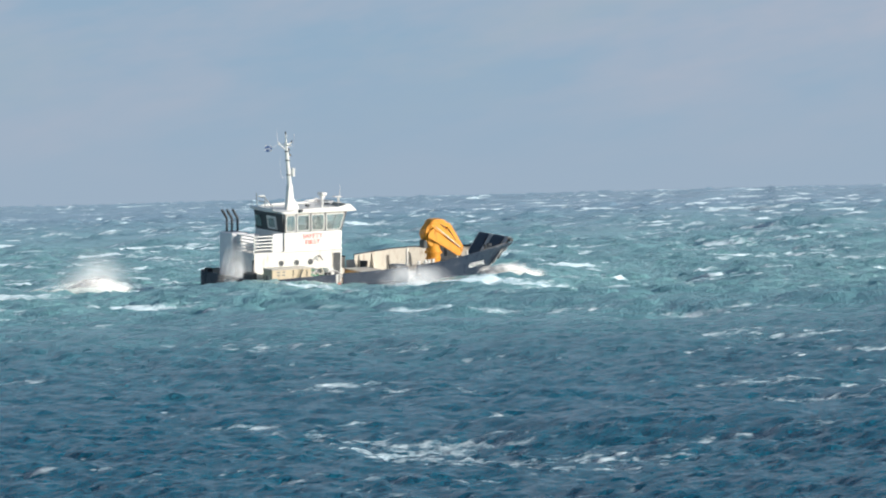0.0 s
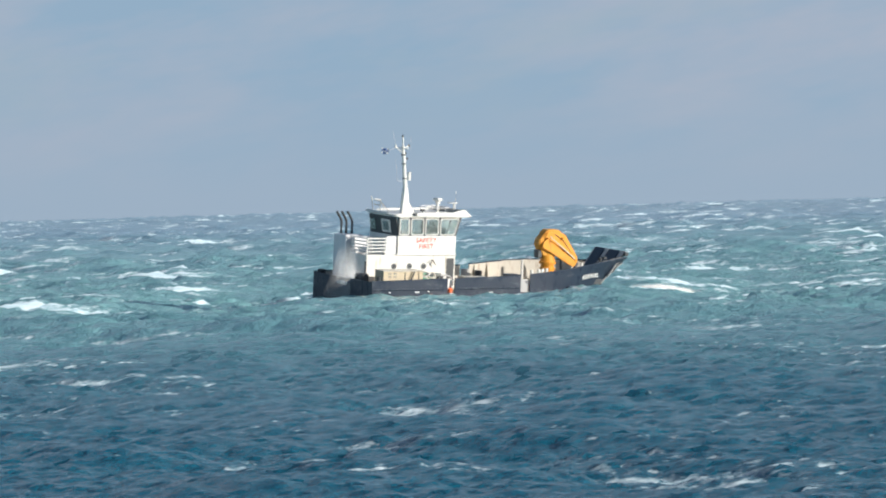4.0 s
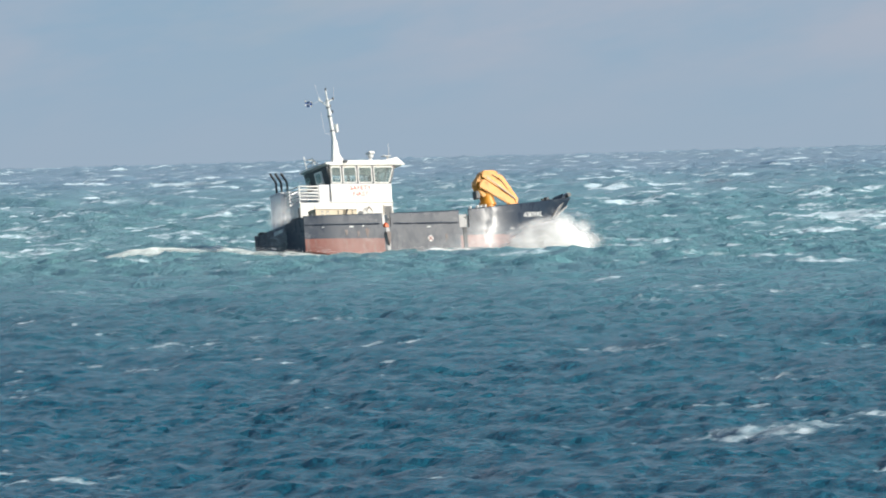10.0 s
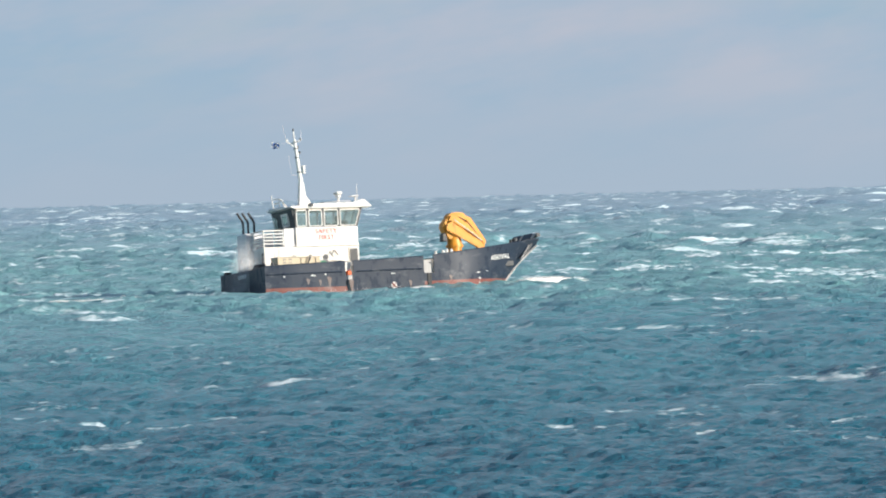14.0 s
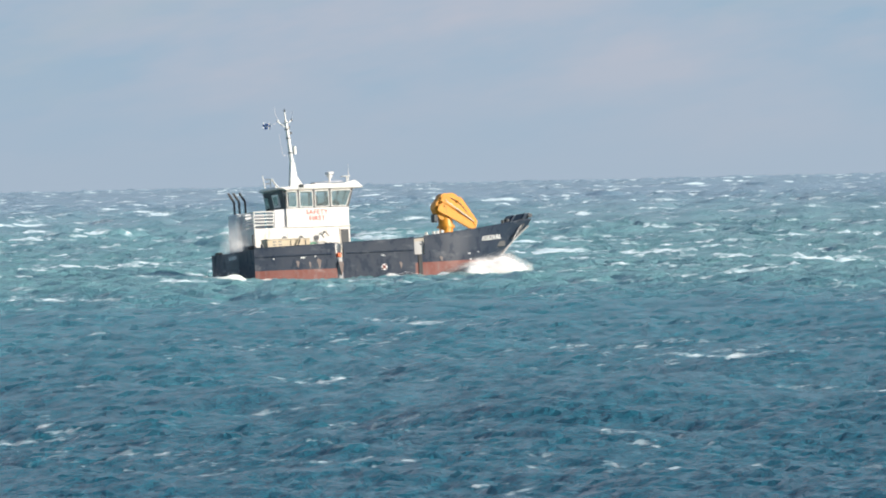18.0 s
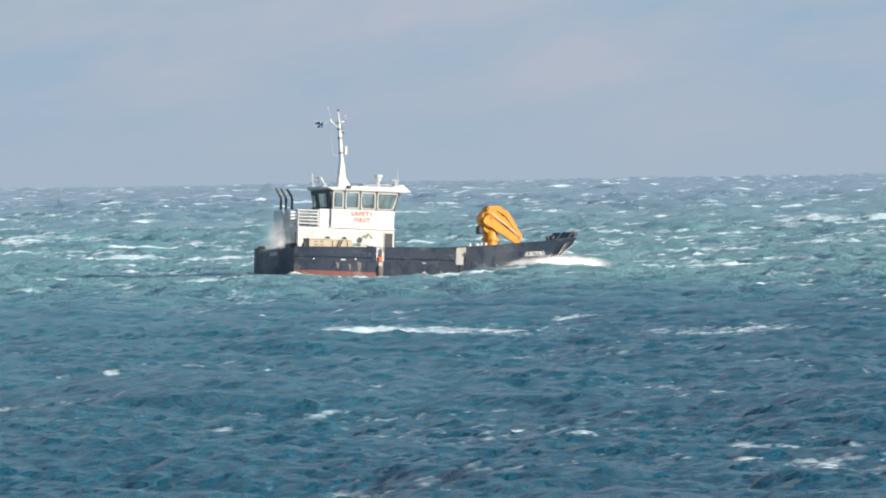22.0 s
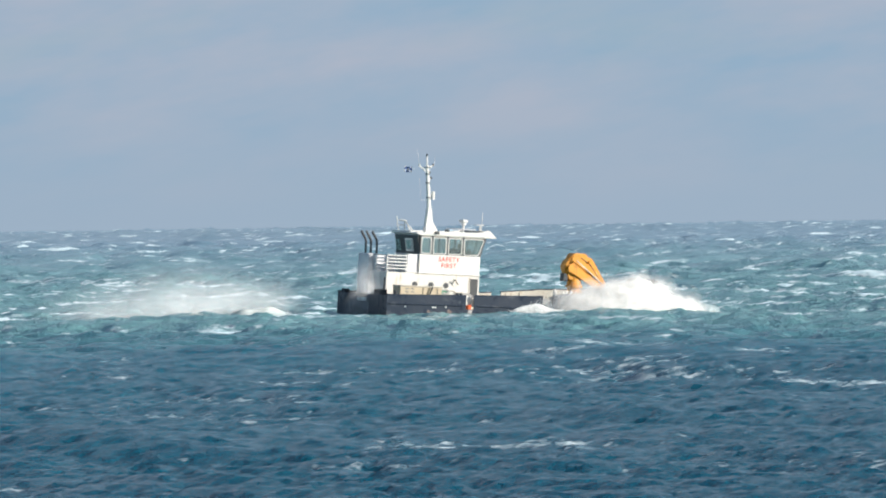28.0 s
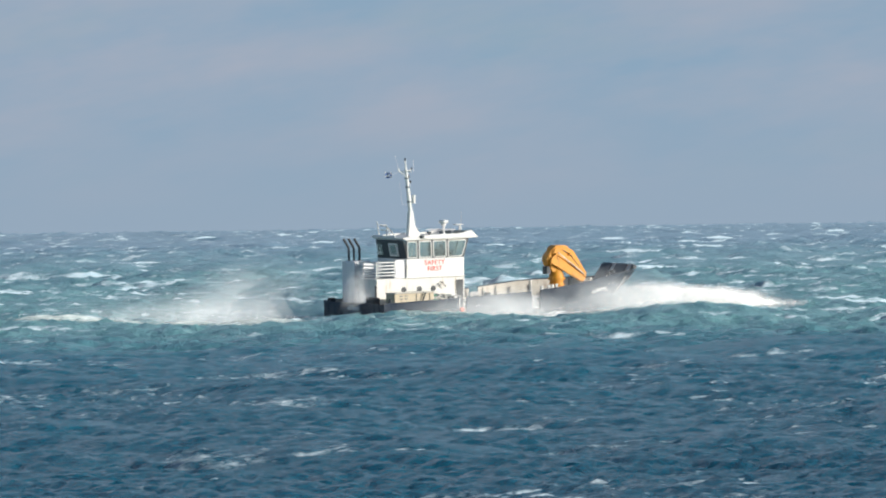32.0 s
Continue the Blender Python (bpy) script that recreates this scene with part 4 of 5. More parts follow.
gate_ob = boxed("side_gate", WHITE, boat, (5.27, 5.74, -3.42, -3.34, DECK_Z + 0.2, 1.58), 0.02, "white gate panel in a bulwark gap")
boxed("float", ORANGE, boat, (5.36, 5.66, -3.72, -3.46, DECK_Z - 0.02, DECK_Z + 0.28), 0.06, "orange float box")
boxed("stern_box", RUBBER, boat, (0.15, 0.5, 3.0, 3.45, DECK_Z, sheer(0) + 0.2), 0.03)

for side in (-1, 1):
    y = side * 3.58
    panel = boxed("gate_panel", GATE, boat, (10.47, 11.10, y - 0.03, y + 0.03, 0.74, 1.56), 0.015, "pale grey gate panel inside the bulwark gap")
    bm = bmesh.new()
    prism(bm, [(10.80, 1.42), (11.0, 1.42), (11.0, 1.26)], y + side * 0.031 - 0.008, y + side * 0.031 + 0.008)
    part("gate_latch", bm, DARK, panel)
# cargo deck: hatch, plates, drums
hatch = boxed("deck_hatch", TIMBER, boat, (9.0, 10.6, -0.6, 1.4, DECK_Z, DECK_Z + 0.50), 0.05, "beige deck hatch")
boxed("hatch_lid", CREAM, hatch, (8.95, 10.65, -0.65, 1.45, DECK_Z + 0.503, DECK_Z + 0.57), 0.03)
boxed("deck_crate", CREAM, boat, (7.9, 8.7, 0.9, 2.2, DECK_Z, DECK_Z + 0.62), 0.04, "cream crate on the cargo deck")
boxed("deck_rack", STEEL, boat, (11.6, 12.4, -0.6, 0.4, DECK_Z, DECK_Z + 0.8), 0.05, "grey steel rack by the crane")
for x, y in ((8.2, 3.0), (8.9, 3.05), (11.4, 3.0)):
    rodded("drum", DARK, boat, (x, y, DECK_Z), (x, y, DECK_Z + 0.75), 0.24, sides=14)
for x in (11.45, 11.95, 12.2, 12.5):
    rodded("fairlead", WHITE, boat, (x, -3.35, 1.5), (x, -3.35, sheer(x) + 0.24), 0.10, sides=8)
boxed("fairlead_base", WHITE, boat, (11.25, 12.6, -3.5, -3.25, DECK_Z, 1.52), 0.02)

# knuckle-boom crane, folded
crane = new("crane")
crane.parent = boat
crane["label"] = "yellow knuckle-boom deck crane, folded down"
CY = -2.1
rodded("pedestal", YELLOW, crane, (13.30, CY, DECK_Z), (13.30, CY, 2.42), 0.44, 0.42, 20, "yellow pedestal with grime")
rodded("slew_ring", YELLOW, crane, (13.30, CY, 2.38), (13.30, CY, 2.52), 0.54, sides=20)
rodded("turntable", YELLOW, crane, (13.30, CY, 2.52), (13.27, CY, 3.1), 0.46, 0.42, 20)
bm = bmesh.new()
prism(bm, [(12.75, 2.9), (13.55, 2.75), (13.75, 3.5), (13.35, 4.10), (12.85, 4.22), (12.52, 3.92), (12.45, 3.6)], CY - 0.36, CY + 0.36)
bmesh.ops.bevel(bm, geom=list(bm.edges), offset=0.05, segments=2, affect="EDGES")
part("column", bm, YELLOW, crane)
bm = bmesh.new()
prism(bm, [(12.60, 3.98), (12.95, 4.42), (13.62, 4.45), (14.32, 4.22), (14.62, 3.74), (14.42, 3.50), (13.2, 3.72)], CY - 0.30, CY + 0.30)
bmesh.ops.bevel(bm, geom=list(bm.edges), offset=0.05, segments=2, affect="EDGES")
part("main_boom", bm, YELLOW, crane)
bm = bmesh.new()
prism(bm, [(13.95, 4.10), (14.30, 4.20), (15.26, 2.74), (15.12, 2.26), (14.80, 2.30)], CY - 0.42, CY + 0.22)
bmesh.ops.bevel(bm, geom=list(bm.edges), offset=0.05, segments=2, affect="EDGES")
part("knuckle_boom", bm, YELLOW, crane)
bm = bmesh.new()
prism(bm, [(12.78, 4.02), (13.0, 4.38), (13.6, 4.41), (14.24, 4.16), (15.20, 2.76), (15.08, 2.36), (14.82, 2.34), (13.9, 2.95), (12.85, 3.50)], CY - 0.44, CY - 0.31)
bmesh.ops.bevel(bm, geom=list(bm.edges), offset=0.04, segments=2, affect="EDGES")
part("boom_cheek", bm, YELLOW, crane, "yellow side plate of the folded boom")
bm = bmesh.new()
prism(bm, [(12.55, 3.42), (12.62, 3.75), (12.86, 3.90), (14.95, 2.66), (15.02, 2.32), (14.82, 2.18), (13.95, 2.66), (13.2, 3.08)], CY - 0.56, CY - 0.445)
bmesh.ops.bevel(bm, geom=list(bm.edges), offset=0.04, segments=2, affect="EDGES")
part("jib", bm, YELLOW, crane)
bm = bmesh.new()
tube(bm, [(13.15, CY - 0.47, 4.08), (13.7, CY - 0.48, 3.66), (14.4, CY - 0.58, 3.10), (14.9, CY - 0.58, 2.72)], 0.04, 8)
part("jib_pipe", bm, CREAM, crane, "pale pipe along the jib")
bm = bmesh.new()
tube(bm, [(13.5, CY - 0.47, 4.22), (14.1, CY - 0.47, 3.88), (14.75, CY - 0.47, 3.02), (15.05, CY - 0.47, 2.62)], 0.020, 8)
part("boom_pipe", bm, DARK, crane, "dark hose along the boom")
for x, z in ((12.98, 4.0), (14.02, 3.98), (15.02, 2.56), (13.1, 3.72)):
    rodded("pivot_pin", YELLOW, crane, (x, CY - 0.60, z), (x, CY - 0.40, z), 0.075, sides=12)
for z in (1.75, 2.05):
    rodded("pedestal_ring", YELLOW, crane, (13.30, CY, z), (13.30, CY, z + 0.08), 0.50, sides=20)
bm = bmesh.new()
prism(bm, [(12.78, 4.28), (13.05, 4.50), (13.72, 4.52), (14.02, 4.36), (13.6, 4.30), (13.0, 4.26)], CY - 0.40, CY + 0.34)
bmesh.ops.bevel(bm, geom=list(bm.edges), offset=0.03, segments=2, affect="EDGES")
part("boom_cap", bm, YELLOW, crane)
bm = bmesh.new()
prism(bm, [(13.0, 3.98), (13.25, 4.16), (14.15, 3.70), (14.98, 2.74), (14.78, 2.72), (13.9, 3.40)], CY - 0.50, CY - 0.435)
part("cheek_rib", bm, YELLOW, crane)
for a, b, r in (((13.1, CY + 0.38, 3.0), (14.2, CY + 0.38, 3.9), 0.08),):
    ram = rodded("ram", YELLOW, crane, a, b, r, sides=10)
    mid = Vector(a).lerp(Vector(b), 0.6)
    rodded("piston", STEEL, ram, mid, Vector(b) + (Vector(b) - Vector(a)).normalized() * 0.25, r * 0.6, sides=8)
boxed("valve_box", DARK, crane, (12.40, 12.72, CY - 0.3, CY + 0.2, 2.75, 3.25), 0.04)
rodded("hook", DARK, crane, (15.15, CY - 0.2, 2.3), (15.15, CY - 0.2, 2.05), 0.06, 0.03, 8)

# bow fittings
for x, y in ((15.0, -2.2), (15.9, -1.9), (14.2, 2.4), (15.6, 2.0)):
    rodded("mooring_post", WHITE, boat, (x, y, DECK_Z), (x, y, sheer(x) + 0.05), 0.08, sides=10)
boxed("anchor_pocket", DARK, boat, (16.4, 17.0, -hull_y(16.7, 1.5) - 0.02, -hull_y(16.7, 1.5) + 0.1, 1.1, 1.45), 0.03)


# ---- spray and wake: clouds of drops that rise out of the sea and blow off downwind ----
def spray_material():
    n = Nodes("spray_drops")
    n.tree.nodes.remove(n.bsdf)
    near = n.node("ShaderNodeBsdfDiffuse", Color=(0.93, 0.94, 0.95, 1))
    n.link(even_light(n), near.inputs["Normal"])
    through_light = n.node("ShaderNodeBsdfTranslucent", Color=(0.90, 0.92, 0.94, 1))
    both = n.node("ShaderNodeMixShader", Fac=0.25)
    n.link(near.outputs[0], both.inputs[1])
    n.link(through_light.outputs[0], both.inputs[2])
    n.link(both.outputs[0], n.tree.nodes["Material Output"].inputs["Surface"])
    return n.mat


SPRAY = spray_material()


def white_water_material(name, colour, tears, fine):
    """Aerated water: a dense heap within torn, thinner skins, so that what is behind shows through the rim."""
    n = Nodes(name)
    n.tree.nodes.remove(n.bsdf)
    lit = n.node("ShaderNodeBsdfDiffuse", Color=(*colour, 1))
    thin = n.node("ShaderNodeBsdfTranslucent", Color=(0.93, 0.94, 0.95, 1))
    grain = n.node("ShaderNodeBump", Strength=0.55, Distance=0.25)
    n.link(n.noise(2.0, 5, 0.65), grain.inputs["Height"])
    n.link(even_light(n), grain.inputs["Normal"])
    n.link(grain.outputs[0], lit.inputs["Normal"])
    both = n.node("ShaderNodeMixShader", Fac=0.12)
    n.link(lit.outputs[0], both.inputs[1])
    n.link(thin.outputs[0], both.inputs[2])
    clear = n.node("ShaderNodeBsdfTransparent")
    layer = n.node("ShaderNodeAttribute")
    layer.attribute_name = "cover"
    tatter = n.math("SUBTRACT", n.noise(fine, 6, 0.70, (0.7, 1.0, 1.1)), 0.5)
    cover = n.ramp(n.math("ADD", layer.outputs["Fac"], n.math("MULTIPLY", tatter, tears)), 0.05, 0.95)
    veil = n.node("ShaderNodeMixShader")
    n.link(cover, veil.inputs[0])
    n.link(clear.outputs[0], veil.inputs[1])
    n.link(both.outputs[0], veil.inputs[2])
    n.link(veil.outputs[0], n.tree.nodes["Material Output"].inputs["Surface"])
    return n.mat


def fine_mist_material():
    """Drops too fine to see singly, in thin skins of uneven density."""
    n = Nodes("fine_mist")
    n.tree.nodes.remove(n.bsdf)
    lit = n.node("ShaderNodeBsdfDiffuse", Color=(0.88, 0.90, 0.92, 1))
    n.link(even_light(n), lit.inputs["Normal"])
    clear = n.node("ShaderNodeBsdfTransparent")
    layer = n.node("ShaderNodeAttribute")
    layer.attribute_name = "cover"
    cloudy = n.ramp(n.noise(0.34, 5, 0.55, (0.7, 1.0, 1.0)), 0.24, 0.72)
    veil = n.node("ShaderNodeMixShader")
    n.link(n.math("MULTIPLY", layer.outputs["Fac"], cloudy), veil.inputs[0])
    n.link(clear.outputs[0], veil.inputs[1])
    n.link(lit.outputs[0], veil.inputs[2])
    n.link(veil.outputs[0], n.tree.nodes["Material Output"].inputs["Surface"])
    return n.mat


PUFF = white_water_material("white_water", (0.90, 0.90, 0.90), 0.95, 1.1)
LACE = white_water_material("lacy_white_water", (0.94, 0.96, 0.96), 1.7, 2.0)
CHURN = white_water_material("churned_green_water", (0.82, 0.89, 0.87), 1.6, 1.7)
MIST = fine_mist_material()


def ball(detail):
    bm = bmesh.new()
    bmesh.ops.create_icosphere(bm, subdivisions=detail, radius=1.0)
    bm.verts.ensure_lookup_table()
    v = np.array([p.co[:] for p in bm.verts])
    f = np.array([[p.index for p in face.verts] for face in bm.faces])
    bm.free()
    return v, f


BALLS = {3: ball(3), 4: ball(4)}
# size and thickness of the skins of a heap of white water, and of a drift of mist
HEAP = ((0.80, 2.0), (0.90, 0.80), (1.00, 0.52), (1.10, 0.32), (1.20, 0.18))
DRIFT_SKINS = ((0.82, 0.42), (1.06, 0.36))


def heaped(rng, v, rx, rz, depth, crest, torn=1.0):
    """Unit points made into a wind-torn heap: flat below, highest at the crest, tapering to both ends."""
    v = v.copy()
    swirl = 0.0
    for freq, size in ((2.2, 0.10), (4.0, 0.075), (7.0, 0.05), (11.0, 0.032), (17.0, 0.020), (25.0, 0.012)):
        for _ in range(2):
            k = rng.normal(size=3)
            swirl = swirl + torn * size * np.sin(v @ (k / np.linalg.norm(k)) * freq + rng.uniform(0, 6.3))
    v *= (1 + swirl)[:, None]
    u = v[:, 0]
    away = np.where(u > crest, (u - crest) / (1.15 - crest), (crest - u) / (1.15 + crest))
    tall = 1 - 0.60 * np.clip(away, 0, 1.2) ** 1.8
    z = np.where(v[:, 2] > 0, np.maximum(v[:, 2], 0) ** 0.75 * tall, v[:, 2] * 0.3)
    return np.stack([u * rx, v[:, 1] * depth * (0.4 + 0.6 * tall), z * rz], 1)


def foam_ridge(rng, rx, rz, depth, at):
    """A low, ragged crest of broken water that runs out flat to all sides."""
    nx, ny = max(24, min(110, int(rx * 9))), 13
    u, w = np.meshgrid(np.linspace(-1, 1, nx), np.linspace(-1, 1, ny), indexing="ij")
    rough, top = np.zeros_like(u), rx / 0.55
    freq = 2.0
    while freq < top * 3:
        rough += freq ** -0.55 * np.sin(freq * (u + 0.12 * w * rng.normal()) + rng.uniform(0, 6.3) + 1.5 * w * rng.normal())
        freq *= 1.55
    rough /= rough.std()
    wander = 0.35 * np.sin(2.5 * u + rng.uniform(0, 6.3)) + 0.15 * np.sin(7 * u + rng.uniform(0, 6.3))
    flank = np.clip(1 - w * w, 0, 1)
    z = rz * (np.clip(0.66 + 0.20 * rough, 0.30, 1.25) * np.clip(1 - u ** 4, 0, 1) * flank ** 0.8 * 1.1 - 0.12)
    cover = (1 - 0.7 * np.abs(u) ** 3) * flank ** 0.5 * (0.56 + 0.24 * rough)
    z += swell(at + u * rx) - swell(np.array([at]))          # it lies on the swell
    v = np.stack([u * rx, w * depth * 1.7 + wander * depth, z], -1).reshape(-1, 3)
    i = np.arange(nx * ny).reshape(nx, ny)
    a, b, c, d = (q.ravel() for q in (i[:-1, :-1], i[1:, :-1], i[1:, 1:], i[:-1, 1:]))
    return v, np.concatenate([np.stack([a, b, c], 1), np.stack([a, c, d], 1)]), cover.ravel()


def cloud(name, rx, rz, depth, count, size, seed, crest, mist, torn, ridge, at, dense):
    """A heap of white water, or a drift of mist, with loose drops round it."""
    rng = np.random.default_rng(seed)
    way = rng.normal(size=(count, 3))
    way /= np.linalg.norm(way, axis=1, keepdims=True)
    far = rng.uniform(0, 1, count) ** 0.5 if mist else 0.84 + np.abs(rng.normal(size=count)) * 0.17
    centre = heaped(rng, way * far[:, None], rx, rz, depth, crest, torn)
    if ridge:
        centre[:, 2] += swell(at + centre[:, 0]) - swell(np.array([at]))
    scale = size * rng.uniform(0.5, 1.3, count)
    corner = rng.normal(size=(count, 3, 3))
    corner /= np.linalg.norm(corner, axis=2, keepdims=True)
    verts = [(centre[:, None, :] + corner * scale[:, None, None]).reshape(-1, 3)]
    faces, covers = [np.arange(count * 3).reshape(-1, 3)], [np.ones(count * 3)]
    base = count * 3
    if ridge:
        v, f, c = foam_ridge(rng, rx, rz, depth, at)
        verts.append(v)
        faces.append(f + base)
        covers.append(c)
    else:
        ball_v, ball_f = BALLS[4 if rx * rz > 7 and not mist else 3]
        rim = np.clip(ball_v[:, 0] ** 2 + np.maximum(ball_v[:, 2], 0) ** 2, 0, 1)       # thinner towards its ends and its top
        for skin, cover in DRIFT_SKINS if mist else HEAP:
            v = heaped(np.random.default_rng(seed * 40), ball_v, rx * skin, rz * skin, depth * skin, crest, torn)
            verts.append(v)
            faces.append(ball_f + base)
            covers.append(cover * (dense * (1 - rim) ** 1.4 if mist else (1 - 0.9 * rim ** 2) if cover < 1 else np.ones(len(v))))
            base += len(v)
    verts, faces, covers = np.concatenate(verts), np.concatenate(faces), np.concatenate(covers)
    slots = np.ones(len(faces), dtype=np.int32)
    slots[:count] = 0
    mesh = bpy.data.meshes.new(name)
    mesh.vertices.add(len(verts))
    mesh.vertices.foreach_set("co", verts.astype(np.float32).ravel())
    mesh.loops.add(faces.size)
    mesh.loops.foreach_set("vertex_index", faces.astype(np.int32).ravel())
    mesh.polygons.add(len(faces))
    mesh.polygons.foreach_set("loop_start", np.arange(0, faces.size, 3, dtype=np.int32))
    mesh.polygons.foreach_set("material_index", slots)
    mesh.polygons.foreach_set("use_smooth", slots.astype(bool))
    mesh.update()
    mesh.attributes.new("cover", "FLOAT", "POINT").data.foreach_set("value", covers.astype(np.float32))
    mesh.materials.append(SPRAY)
    mesh.materials.append(MIST if mist else CHURN if name == "wake_foam" else LACE if ridge else PUFF)
    return new(name, mesh)


